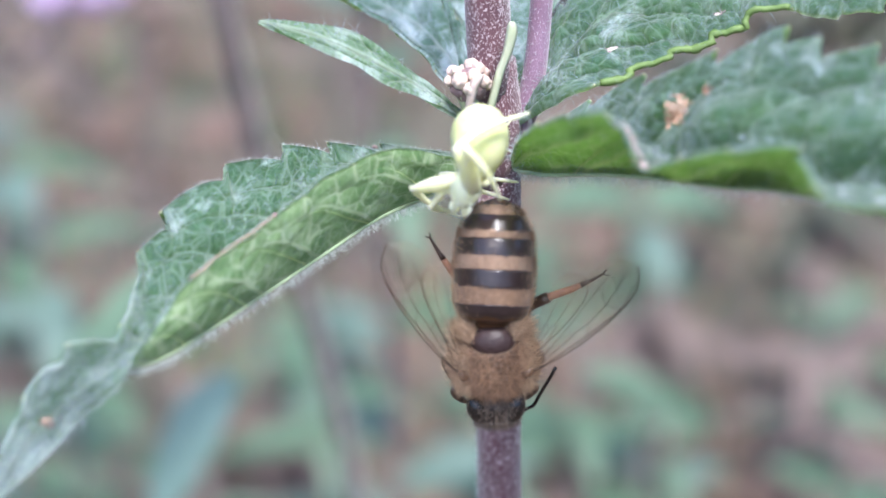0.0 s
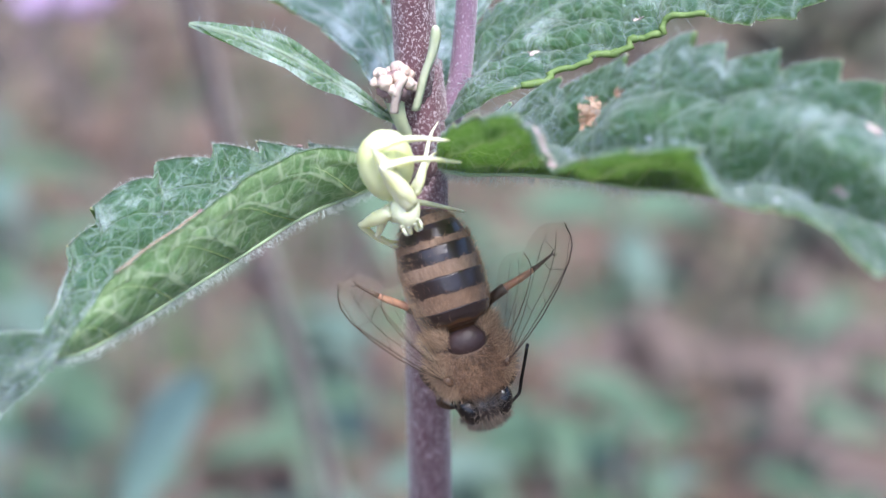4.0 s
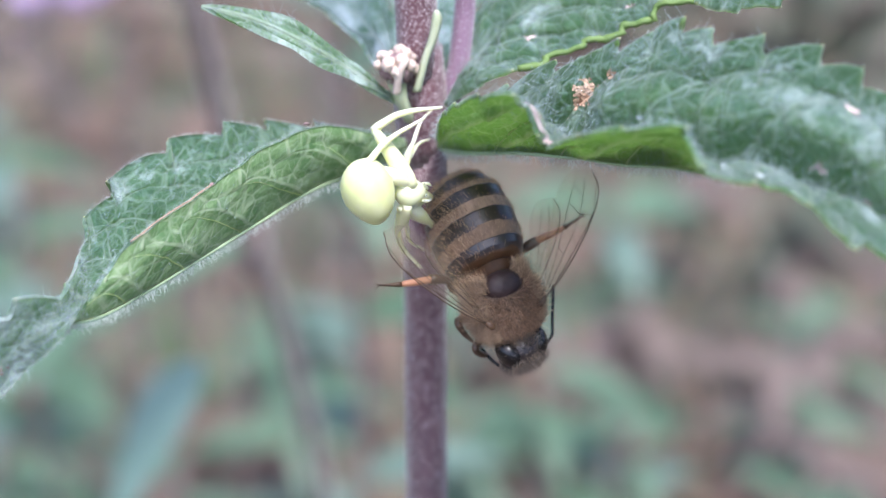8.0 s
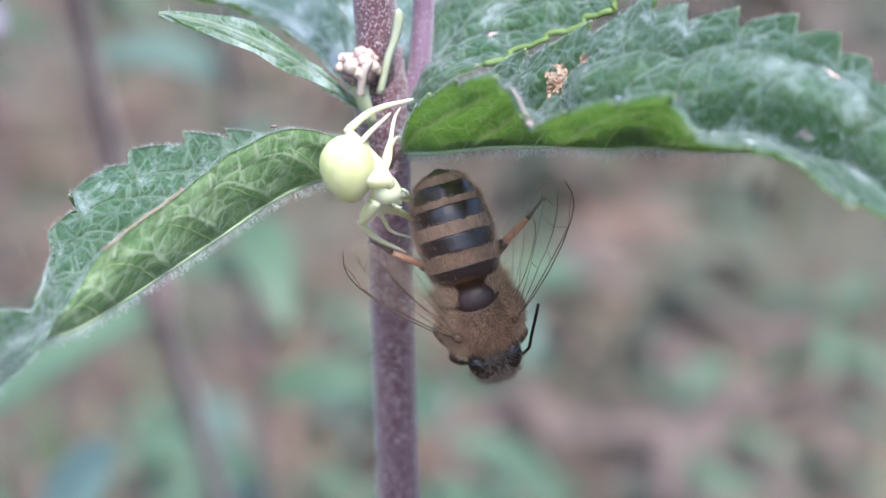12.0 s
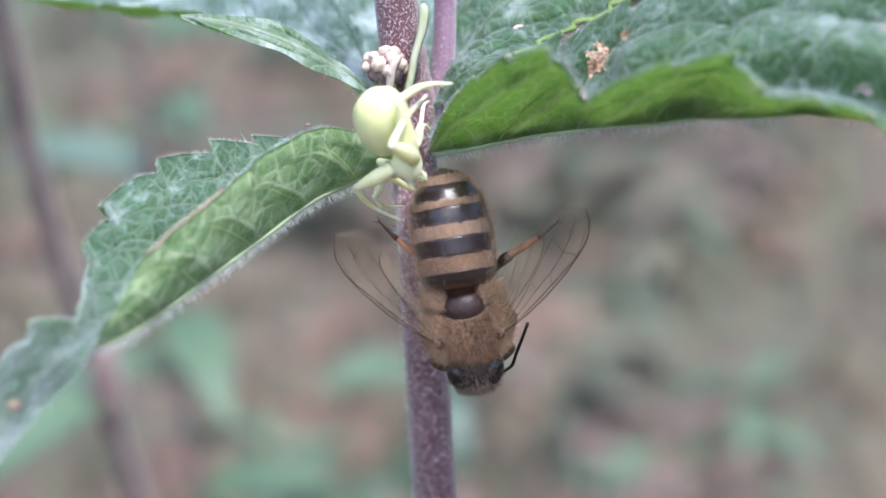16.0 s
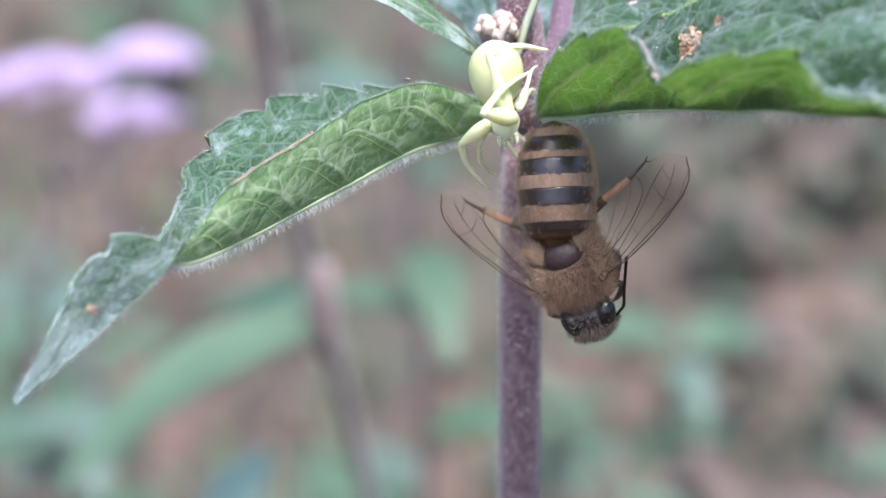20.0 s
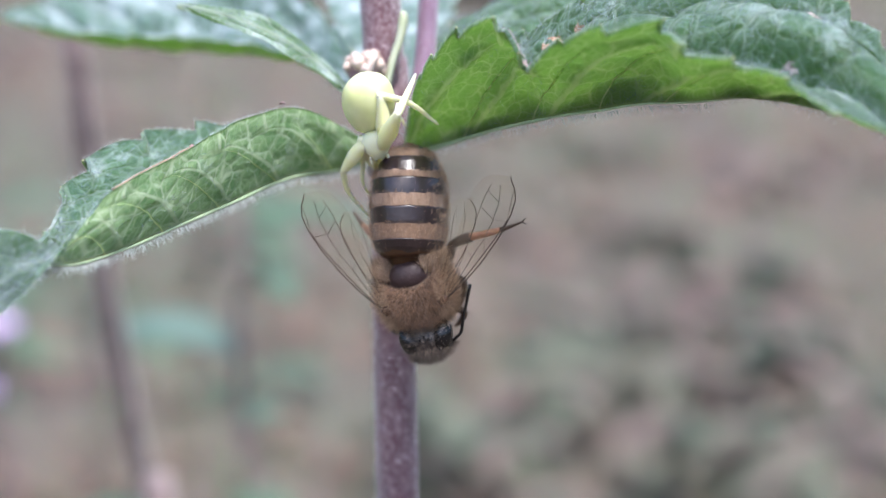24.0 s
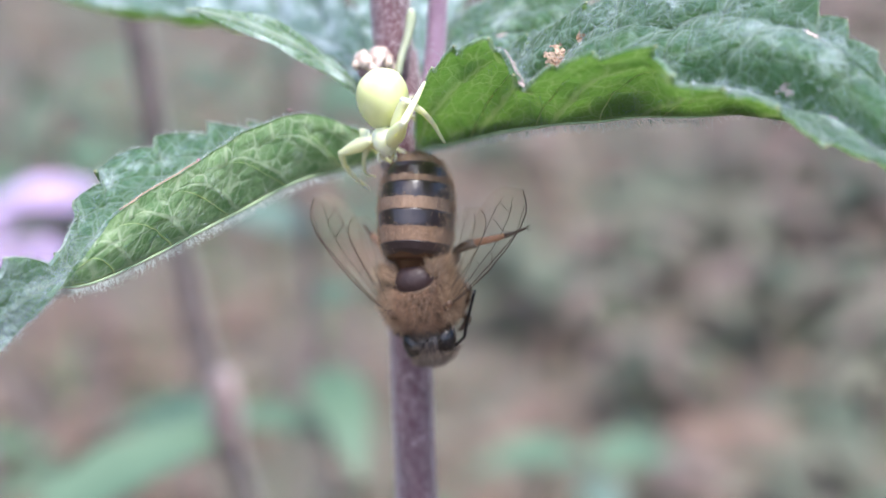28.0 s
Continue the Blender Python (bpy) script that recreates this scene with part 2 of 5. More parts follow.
POLLEN = plain("orange-brown bee leg", (0.23, 0.100, 0.055), (0.48, 0.24, 0.15), 2500, 0.55, glow=0.2)
WING_VEIN = plain("wing vein", (0.022, 0.012, 0.007), (0.075, 0.04, 0.02), 2500, 0.45)


def stem_material(name, dark, light, fleck, dense=0.53, grain=9500):
    m, nt, n, l, b = material(name)
    co = n.new("ShaderNodeTexCoord").outputs["Object"]
    mp = n.new("ShaderNodeMapping")
    mp.inputs["Scale"].default_value = (1, 1, 0.7)
    l.new(co, mp.inputs[0])
    big, fine = noise_node(n, l, mp.outputs[0], 350, 4), noise_node(n, l, mp.outputs[0], grain, 2, 0.5, 0.8)
    r = ramp(n, [(0.32, dark), (0.68, light)])
    l.new(big.outputs[0], r.inputs[0])
    f = ramp(n, [(dense, (0, 0, 0)), (dense + 0.09, (1, 1, 1))])
    l.new(fine.outputs[0], f.inputs[0])
    l.new(mix_rgb(n, l, f.outputs[0], r.outputs[0], fleck), b.inputs["Base Color"])
    b.inputs["Roughness"].default_value = 0.55
    b.inputs["Sheen Weight"].default_value = 0.5
    bump(n, l, fine.outputs[0], 0.8, 0.00008, b)
    return m


STEM = stem_material("purple downy stem", (0.078, 0.025, 0.036), (0.158, 0.066, 0.080), (0.52, 0.42, 0.44), 0.54)
BRANCH = stem_material("mauve downy branch", (0.19, 0.10, 0.155), (0.33, 0.20, 0.285), (0.50, 0.40, 0.48), 0.60)
FAR_STEM = stem_material("far brown stem", (0.10, 0.062, 0.060), (0.20, 0.135, 0.128), (0.26, 0.19, 0.18), 0.54, 350)


def wing_material():
    m, nt, n, l, b = material("clear bee wing")
    co = n.new("ShaderNodeTexCoord").outputs["Object"]
    f = noise_node(n, l, co, 3000, 3)
    b.inputs["Base Color"].default_value = (0.50, 0.41, 0.32, 1)
    b.inputs["Roughness"].default_value = 0.22
    bump(n, l, f.outputs[0], 0.4, 0.00004, b)
    tr = n.new("ShaderNodeBsdfTransparent")
    tr.inputs[0].default_value = (0.97, 0.96, 0.94, 1)
    mx = n.new("ShaderNodeMixShader")
    fr = n.new("ShaderNodeMath")
    fr.operation = "MULTIPLY_ADD"
    l.new(f.outputs[0], fr.inputs[0])
    fr.inputs[1].default_value, fr.inputs[2].default_value = 0.05, 0.01
    l.new(fr.outputs[0], mx.inputs[0])
    l.new(tr.outputs[0], mx.inputs[1])
    l.new(b.outputs[0], mx.inputs[2])
    l.new(mx.outputs[0], n["Material Output"].inputs[0])
    return m


WING = wing_material()


def ground_material():
    m, nt, n, l, b = material("dry ground with moss")
    co = n.new("ShaderNodeTexCoord").outputs["Object"]
    a, c, d = noise_node(n, l, co, 3.5, 4), noise_node(n, l, co, 14, 5), noise_node(n, l, co, 160, 5)
    r = ramp(n, [(0.3, (0.047, 0.035, 0.030)), (0.5, (0.112, 0.088, 0.077)), (0.7, (0.176, 0.145, 0.129))])
    l.new(mix_rgb(n, l, 0.5, c.outputs[0], d.outputs[0]), r.inputs[0])
    g = ramp(n, [(0.40, (0, 0, 0)), (0.60, (0.6, 0.6, 0.6))])
    l.new(a.outputs[0], g.inputs[0])
    l.new(mix_rgb(n, l, g.outputs[0], r.outputs[0], (0.098, 0.115, 0.076)), b.inputs["Base Color"])
    b.inputs["Roughness"].default_value = 0.9
    bump(n, l, d.outputs[0], 0.8, 0.006, b)
    return m


GROUND = ground_material()
STRAW = plain("dry straw", (0.135, 0.095, 0.066), (0.31, 0.245, 0.175), 60, 0.7, 0.0005)
GRASS = plain("green grass", (0.05, 0.10, 0.035), (0.11, 0.19, 0.07), 60, 0.5, 0.0005)
LITTER = plain("dry leaf litter", (0.08, 0.046, 0.037), (0.25, 0.168, 0.136), 60, 0.8, 0.0008)
LILAC = plain("lilac florets", (0.50, 0.34, 0.62), (0.74, 0.60, 0.82), 300, 0.6, 0.0004, glow=0.2)
FAR_GREEN = plain("far green leaf", (0.050, 0.095, 0.055), (0.115, 0.185, 0.115), 90, 0.5, 0.0003)
FAR_PALE = plain("far grey-green leaf", (0.065, 0.110, 0.085), (0.14, 0.205, 0.17), 90, 0.5, 0.0003)
FAR_TEAL = plain("far bluish green leaf", (0.11, 0.185, 0.15), (0.22, 0.325, 0.275), 90, 0.45, 0.0003)
SCUTUM = plain("dark plum bee shield", (0.016, 0.009, 0.010), (0.060, 0.036, 0.034), 2600, 0.42, 0.00010)
SCUTUM.node_tree.nodes["Principled BSDF"].inputs["Specular IOR Level"].default_value = 0.3
BEE_DUSK = plain("dusky brown bee band", (0.10, 0.054, 0.031), (0.31, 0.19, 0.115), 4500, 0.6, 0.00005, sheen=0.2)
TIP = plain("pale tooth tip", (0.40, 0.42, 0.20), (0.58, 0.56, 0.32), 2500, 0.5)
SKY_SCREEN = plain("light-blocking scrub ring", (0.045, 0.050, 0.030), (0.13, 0.125, 0.085), 5, 0.9, 0.05)
FACE_FUR = fur_material("greyish bee fur", (0.05, 0.034, 0.025), (0.32, 0.24, 0.175))
DUSKY = plain("dark green herb leaf", (0.040, 0.058, 0.036), (0.090, 0.112, 0.074), 60, 0.6, 0.0005)
OLIVE = plain("olive brown herb leaf", (0.078, 0.082, 0.054), (0.150, 0.148, 0.106), 60, 0.7, 0.0005)
DEAD = plain("dead brown herb leaf", (0.092, 0.066, 0.057), (0.192, 0.145, 0.128), 60, 0.8, 0.0005)


# ---- mesh helpers ----
def mesh_object(name, verts, faces, mats, parent=None, label="", face_mats=None, smooth=True, uvs=None, uvs2=None):
    me = bpy.data.meshes.new(name)
    me.from_pydata([tuple(v) for v in verts], [], faces)
    for m in (mats if isinstance(mats, (list, tuple)) else [mats]):
        me.materials.append(m)
    if face_mats is not None:
        me.polygons.foreach_set("material_index", face_mats)
    if smooth:
        me.polygons.foreach_set("use_smooth", [True] * len(me.polygons))
    for title, given in (("UVMap", uvs), ("VeinMap", uvs2)):
        if given is not None:
            layer = me.uv_layers.new(name=title)
            idx = np.zeros(len(me.loops), dtype=np.int32)
            me.loops.foreach_get("vertex_index", idx)
            layer.data.foreach_set("uv", np.asarray(given, dtype=np.float32)[idx].ravel())
    me.update()
    ob = new(name, me)
    if parent is not None:
        ob.parent = parent
    if label:
        ob["label"] = label
    return ob


def part(name, bm, mat, parent, label=""):
    """One mesh object out of a bmesh, under a thing or a part."""
    me = bpy.data.meshes.new(name)
    bm.to_mesh(me)
    bm.free()
    for m in (mat if isinstance(mat, (list, tuple)) else [mat]):
        me.materials.append(m)
    me.polygons.foreach_set("use_smooth", [True] * len(me.polygons))
    ob = new(name, me)
    ob.parent = parent
    if label:
        ob["label"] = label
    return ob


def empty(name, m=None):
    ob = new(name)
    ob.empty_display_size = 0.002
    if m is not None:
        ob.matrix_world = m
    return ob


def spline(points, n):
    """n places along a smooth curve through the points."""
    p = np.array(points, float)
    p = np.vstack([2 * p[0] - p[1], p, 2 * p[-1] - p[-2]])
    out = []
    for u in np.linspace(0, len(p) - 3 - 1e-9, n):
        i = int(u)
        f = u - i
        a, b, c, d = p[i:i + 4]
        out.append(0.5 * (2 * b + (c - a) * f + (2 * a - 5 * b + 4 * c - d) * f * f + (3 * b - a - 3 * c + d) * f ** 3))
    return np.array(out)


def tube_data(path, radii, sides=8, cap=True):
    """Vertices and faces of a tube along a path."""
    path = [Vector(p) for p in path]
    verts, faces = [], []
    side = None
    for i, p in enumerate(path):
        d = (path[min(i + 1, len(path) - 1)] - path[max(i - 1, 0)]).normalized()
        if side is None:
            side = d.cross(Vector((0.31, 0.87, 0.4))).normalized()
        side = (side - d * side.dot(d)).normalized()
        up = d.cross(side)
        r = radii[i] if hasattr(radii, "__len__") else radii
        for k in range(sides):
            a = 2 * math.pi * k / sides
            verts.append(p + (side * math.cos(a) + up * math.sin(a)) * r)
    for i in range(len(path) - 1):
        for k in range(sides):
            a, b = i * sides + k, i * sides + (k + 1) % sides
            faces.append((a, b, b + sides, a + sides))
    if cap:
        faces.append(tuple(range(sides))[::-1])
        faces.append(tuple(range(len(verts) - sides, len(verts))))
    return verts, faces


def tube(name, path, radii, mat, parent, sides=8, label=""):
    v, f = tube_data(path, radii, sides)
    return mesh_object(name, v, f, mat, parent, label)


def joined(pieces):
    verts, faces = [], []
    for v, f in pieces:
        o = len(verts)
        verts.extend(v)
        faces.extend(tuple(i + o for i in q) for q in f)
    return verts, faces


def hair_data(roots, length, thick, bend=0.5, rng=random):
    """Fine bent hairs at (place, direction) roots: three-sided spikes of three steps."""
    pieces = []
    for p, d in roots:
        ln = length * rng.uniform(0.5, 1.25)
        side = Vector((rng.gauss(0, 1), rng.gauss(0, 1), rng.gauss(0, 1)))
        d = Vector(d).normalized()
        side = (side - d * side.dot(d)).normalized()
        path = [Vector(p) + d * ln * s + side * ln * bend * s * s for s in (0, 0.55, 1.0)]
        pieces.append(tube_data(path, [thick, thick * 0.75, thick * 0.15], 3, False))
    return joined(pieces)


# ---- leaves ----
def margin(along, tips, depth, keen):
    """How far the margin stands out and leans forward, in millimetres: it swells to each tooth and steps back after it."""
    last = 0.0
    for j in range(1, len(tips)):
        gap = tips[j] - tips[j - 1]
        d = depth * min(1.0, gap / 2.4)
        if along <= tips[j]:
            f = (along - tips[j - 1]) / gap
            if j > 1 and f < 0.15:
                g, d = 1 - f / 0.15, last + (d - last) * f / 0.15
            else:
                g = max(0.0, (f - 0.15) / 0.85) ** keen
            return d * (g - 0.5), min(0.5 * d, 0.11 * gap) * g ** 3
        last = d
    return 0.0, 0.0


def vein_share(v):
    """Share of a side vein's run at a share v of the way to the margin: it bends forward as it goes."""
    return math.asin(min(1.0, v / 0.8)) * 2 / math.pi


def leaf(name, mid, near, far, label, rng_seed=1, ns=150, nv=13, spacing=2.1, depth=(0.5, 0.75), phase=(0.2, 0.6), quilt=0.28,
         veins=8, hairs=500, sag=(0.35, 0.25), mats=None, group="leaves at the node", dry=None, rib=0.19, slant=1.3, fuzz=0, frost=0.0, fold=0.0, keen=1.0, tips=(None, None), pillows=0.45, bulges=()):
    """A toothed leaf folded along its midrib: three lines in millimetres give the midrib and both margins."""
    rng = random.Random(rng_seed)
    top_m, under_m = mats or (LEAF_TOP, LEAF_UNDER)
    root = empty(name)
    root.location = mm(*mid[0])
    tagged(root, label, "leaf", group)
    base = np.array(mid[0], float)
    m, a, b = spline(mid, ns), spline(near, ns), spline(far, ns)
    along = np.r_[0, np.cumsum(np.linalg.norm(np.diff(m, axis=0), axis=1))]
    total = along[-1]
    runs, tooth = [], []
    for edge, given, ph in zip((a, b), tips, phase):
        run = np.r_[0, np.cumsum(np.linalg.norm(np.diff(edge, axis=0), axis=1))]
        runs.append(run)
        tooth.append(given or [-0.01] + [(j + 1 - ph + rng.uniform(-0.16, 0.16)) * spacing for j in range(int(run[-1] / spacing))])
    lead = np.cross(m[ns // 2 + 1] - m[ns // 2 - 1], b[ns // 2] - a[ns // 2])
    up_sign = 1.0 if lead[2] > 0 else -1.0
    grid, uv, ribs = [], [], []
    for i in range(ns):
        row, urow, rrow = [], [], []
        t = m[min(i + 1, ns - 1)] - m[max(i - 1, 0)]
        t = t / np.linalg.norm(t)
        for h, side, edge, sg in ((0, -1, a, sag[0]), (1, 1, b, sag[1])):
            half = edge[i] - m[i]
            w = np.linalg.norm(half) + 1e-6
            fade = min(1, w / 2.0) * min(1.0, 6.0 * min(along[i], total - along[i]) / total)
            out, ahead = margin(runs[h][i], tooth[h], depth[h], keen)
            nrm = np.cross(t, half) * side
            nrm = nrm / (np.linalg.norm(nrm) + 1e-9)
            vals = range(nv, 0, -1) if side < 0 else range(0, nv + 1)
            for k in vals:
                v = k / nv
                q = v ** 6 * fade
                # blisters between the side veins, which run forward from the midrib
                ph2 = (along[i] - slant * w * vein_share(v)) / total * veins + (0.0 if side < 0 else 0.5)
                spot = Vector((along[i] * 0.55, side * v * w * 0.55, rng_seed))
                gain = 1.0 + 0.4 * noise.noise(spot)
                d1 = noise.voronoi(spot * 1.5 + Vector((0.3 * noise.noise(spot * 2), 0, 0)))[0]
                pillow = min(1.0, (d1[1] - d1[0]) * 1.8)
                cushion = pillows * (pillow - 0.5) + 0.14 * noise.noise(spot * 4.3)
                blister = quilt * (gain * (abs(math.sin(math.pi * ph2)) ** 0.6 - 0.5) + cushion) * min(1, v * 4) * (1 - 0.6 * v) * min(1, w / 3) * min(1, w / 5 + 0.25)
                bow = sg * math.sin(math.pi * v) * min(1, w / 3)
                wave = 0.22 * noise.noise(Vector((along[i] * 0.45, side * v * 3, rng_seed))) * v
                crease = fold * (2.4 * abs(noise.noise(spot * 0.75 + Vector((3, 1, 0)))) - 0.55) * math.sin(math.pi * min(1.0, v * 1.02)) * min(1, w / 4) * min(1.0, max(0.0, 4 * along[i] / total - 0.4)) * (0.55 if side < 0 else 1.0)
                for hs, s0, s1, v0, v1, h in bulges:
                    a1, a2 = (i / ns - s0) / (s1 - s0), (v - v0) / (v1 - v0)
                    if hs == side and 0 < a1 < 1 and 0 < a2 < 1:
                        crease += h * math.sin(math.pi * a1) ** 0.6 * a2 ** 0.8 * (1 - a2 ** 5)
                row.append(m[i] + half * (v + out * q / w) + t * ahead * q + nrm * (up_sign * (blister + crease) + bow + wave))
                urow.append((along[i], side * v * w))
                rrow.append((ph2 + (0 if side < 0 else 40), v))
        grid.append(row)
        uv.append(urow)
        ribs.append(rrow)
    g = (np.array(grid) - base) / 1000
    u = np.array(uv)
    nc = g.shape[1]
    du, dv = np.gradient(g, axis=0), np.gradient(g, axis=1)
    nn = np.cross(dv, du)
    nn /= np.linalg.norm(nn, axis=2, keepdims=True) + 1e-12
    if nn[:, :, 2].mean() < 0:
        nn = -nn
    thick = 0.00011
    verts = np.vstack([(g + nn * thick).reshape(-1, 3), (g - nn * thick).reshape(-1, 3)])
    uvs = np.vstack([u.reshape(-1, 2), u.reshape(-1, 2)])
    r2 = np.array(ribs).reshape(-1, 2)
    uvs2 = np.vstack([r2, r2])
    n1 = ns * nc
    faces, fm = [], []
    flip = np.dot(np.cross(dv, du).reshape(-1, 3).mean(0), (0, 0, 1)) < 0
    for i in range(ns - 1):
        for k in range(nc - 1):
            q = (i * nc + k, i * nc + k + 1, (i + 1) * nc + k + 1, (i + 1) * nc + k)
            faces.append(q[::-1] if flip else q)
            fm.append(0)
            faces.append(tuple(x + n1 for x in (q if flip else q[::-1])))
            fm.append(1)
    for k, rev in ((0, True), (nc - 1, False)):
        for i in range(ns - 1):
            q = (i * nc + k, (i + 1) * nc + k, (i + 1) * nc + k + n1, i * nc + k + n1)
            faces.append(q[::-1] if rev else q)
            fm.append(0)
    mesh_object("blade", verts, faces, [top_m, under_m], root, "", fm, True, uvs, uvs2)
    for h, col in ((0, 0), (1, nc - 1)):
        for tip in tooth[h][1:]:
            i = int(np.argmin(np.abs(runs[h] - tip)))
            if depth[h] > 0.3 and 8 < i < ns - 8:
                i = i if runs[h][i] <= tip else i - 1
                blobby = bmesh.new()
                bmesh.ops.create_icosphere(blobby, subdivisions=1, radius=0.000065)
                for q in blobby.verts:
                    q.co += Vector(g[i, col])
                part("tooth_tip", blobby, TIP, root)
    # the midrib and its side veins stand proud of the underside
    c = nv
    tube("midrib", [Vector(g[i, c] - nn[i, c] * 0.00014) for i in range(0, ns, 2)],
         [0.001 * rib * (1.15 - 0.95 * i / ns) * (1 + 0.10 * noise.noise(Vector((i * 0.3, rng_seed, 0)))) for i in range(0, ns, 2)], RIB, root, 8, "pale downy midrib")

    def place(s, v, side):
        """A place on the underside: s along the midrib, v towards a margin."""
        fi, fk = s * (ns - 1), v * nv
        i, k = min(int(fi), ns - 2), min(int(fk), nv - 1)
        fi, fk = fi - i, fk - k
        c0, c1 = c + side * k, c + side * (k + 1)
        p = (g[i, c0] * (1 - fi) + g[i + 1, c0] * fi) * (1 - fk) + (g[i, c1] * (1 - fi) + g[i + 1, c1] * fi) * fk
        return Vector(p - nn[i, c0] * 0.00008)

    for h, side, edge in ((0, -1, a), (1, 1, b)):
        for j in range(veins):
            s0 = (j + (0.0 if side < 0 else 0.5)) / veins
            if s0 < 0.02:
                continue
            line = []
            for k in range(33):
                e = k / 26
                v = 0.8 * math.sin(min(1.0, e) * math.pi / 2) - 0.12 * max(0.0, e - 1) + 0.012 * noise.noise(Vector((k * 0.3, j, side)))
                i0 = min(int((s0 + 0.02) * (ns - 1)), ns - 1)
                w = np.linalg.norm(edge[i0] - m[i0])
                s = s0 + slant * w * e / total
                if s > 0.985:
                    break
                line.append((s, max(0.0, v)))
            if len(line) > 6:
                size = 0.00009 * min(1.0, rib / 0.19)
                tube("side_vein", [place(s, v, side) for s, v in line], [size * (1.25 - 1.0 * k / len(line)) for k in range(len(line))], VEIN, root, 6)

    def loose():
        return Vector((rng.gauss(0, 0.4), rng.gauss(0, 0.4), rng.gauss(0, 0.4)))
    kinds = [[], [], []]          # under the midrib, on the margins, lying on the faces
    for j in range(hairs):
        i = rng.randrange(2, ns - 2)
        which = 0 if j % 5 < 2 else 1 if j % 5 < 4 else 2
        col = (c, rng.choice((0, nc - 1)), rng.randrange(nc))[which]
        n = Vector(nn[i, col])
        side = -1 if which == 0 or (which == 2 and rng.random() < 0.4) else 1
        if which == 1:
            d = Vector(g[i, col] - g[i, 1 if col == 0 else nc - 2]).normalized() + loose()
        else:
            d = n * side * (1 if which == 0 else 0.25) + loose()
        kinds[which].append((Vector(g[i, col]) + n * side * (0.00025 if which == 0 else 0.0001), d))
    pieces = [hair_data(r, ln, th, 0.6, rng) for r, ln, th in zip(kinds, (0.00046, 0.00017, 0.0003), (0.000011, 0.0000085, 0.000008)) if r]
    if pieces:
        v, f = joined(pieces)
        tagged(mesh_object("down", v, f, HAIR, root, "fine white hairs"), kind="stuff")
    if fuzz:
        roots = []
        while len(roots) < fuzz:
            i, col = rng.randrange(2, ns - 2), rng.randrange(nc)
            spot = Vector((*u[i, col], rng_seed)) * 0.35
            if noise.noise(spot) + 0.5 * noise.noise(spot * 3) < rng.uniform(-0.5, 0.35) - frost * (i / ns - 0.35):
                continue
            n = Vector(nn[i, col])
            p = Vector(g[i, col] + (g[i + 1, col] - g[i, col]) * rng.random()) + n * 0.00012
            roots.append((p, n * 0.35 + loose() * 1.6))
        v, f = hair_data(roots, 0.0005, 0.0000095, 1.0, rng)
        tagged(mesh_object("felt", v, f, FELT, root, "matted bluish white hairs"), kind="stuff")
    if dry:
        lo, hi, col, size_dry, rim, rim_label = (*dry, DRY, "dried brown margin") if len(dry) == 4 else dry
        ii = range(int(lo * ns), int(hi * ns), 2)
        tube("dry_margin", [Vector(g[i, col]) + Vector(nn[i, col]) * 0.00006 for i in ii],
             [size_dry * (0.6 + abs(noise.noise(Vector((i * 0.21, 3, 0))))) for i in ii], rim, root, 6, rim_label)
        if rim is not DRY:
            return root, g, nn, c
        blobby = bmesh.new()
        bmesh.ops.create_icosphere(blobby, subdivisions=2, radius=size_dry * 1.7)
        for q in blobby.verts:
            q.co = q.co * (1 + 0.5 * noise.noise(q.co * 9000)) + Vector(g[int(lo * ns), col]) + Vector(nn[int(lo * ns), col]) * 0.0001
        part("dry_tip", blobby, BUD_DARK, root, "dark shrivelled end of the dry margin")
    return root, g, nn, c


# ---- the plant ----
plant = empty("flowering_herb")
plant.location = (0, -0.0013, 0)
tagged(plant, "upright purple downy stem of a wild herb", "plant")


zs = [(HEIGHT + 0.003) * i / 60 for i in range(61)]
path = [Vector((0.00015, 0.0, z)) for z in zs]
rad = [0.00118 + 0.0006 * max(0, 1 - z / HEIGHT) for z in zs]
low = tube("lower_stem", path, rad, STEM, plant, 20)
node_z = [HEIGHT + z / 1000 for z in (2.0, 3.2, 4.2, 5.2, 6.2, 7.2, 8.5)]
tube("node", [Vector((0, 0, z)) for z in node_z], [0.00118, 0.00130, 0.00145, 0.00150, 0.0014, 0.0012, 0.00108], STEM, plant, 20)
tube("upper_stem", [Vector((-0.0001 - 0.00012 * i, -0.0002, HEIGHT + 0.006 + 0.003 * i)) for i in range(27)], [0.00112 - 0.00001 * i for i in range(27)], STEM, plant, 20)
rng = random.Random(5)
roots = []
for _ in range(5200):
    z, a = rng.uniform(-26, 24) / 1000 + HEIGHT, rng.uniform(0, 2 * math.pi)
    d = Vector((math.cos(a), math.sin(a), rng.uniform(-0.5, 0.3)))
    roots.append((Vector((d.x, d.y, 0)) * 0.00112 + Vector((0, 0, z)), d))
v, f = hair_data(roots, 0.00017, 0.000010, 0.5, rng)
tagged(mesh_object("stem_down", v, f, HAIR, plant, "short white hairs on the stem"), kind="stuff")

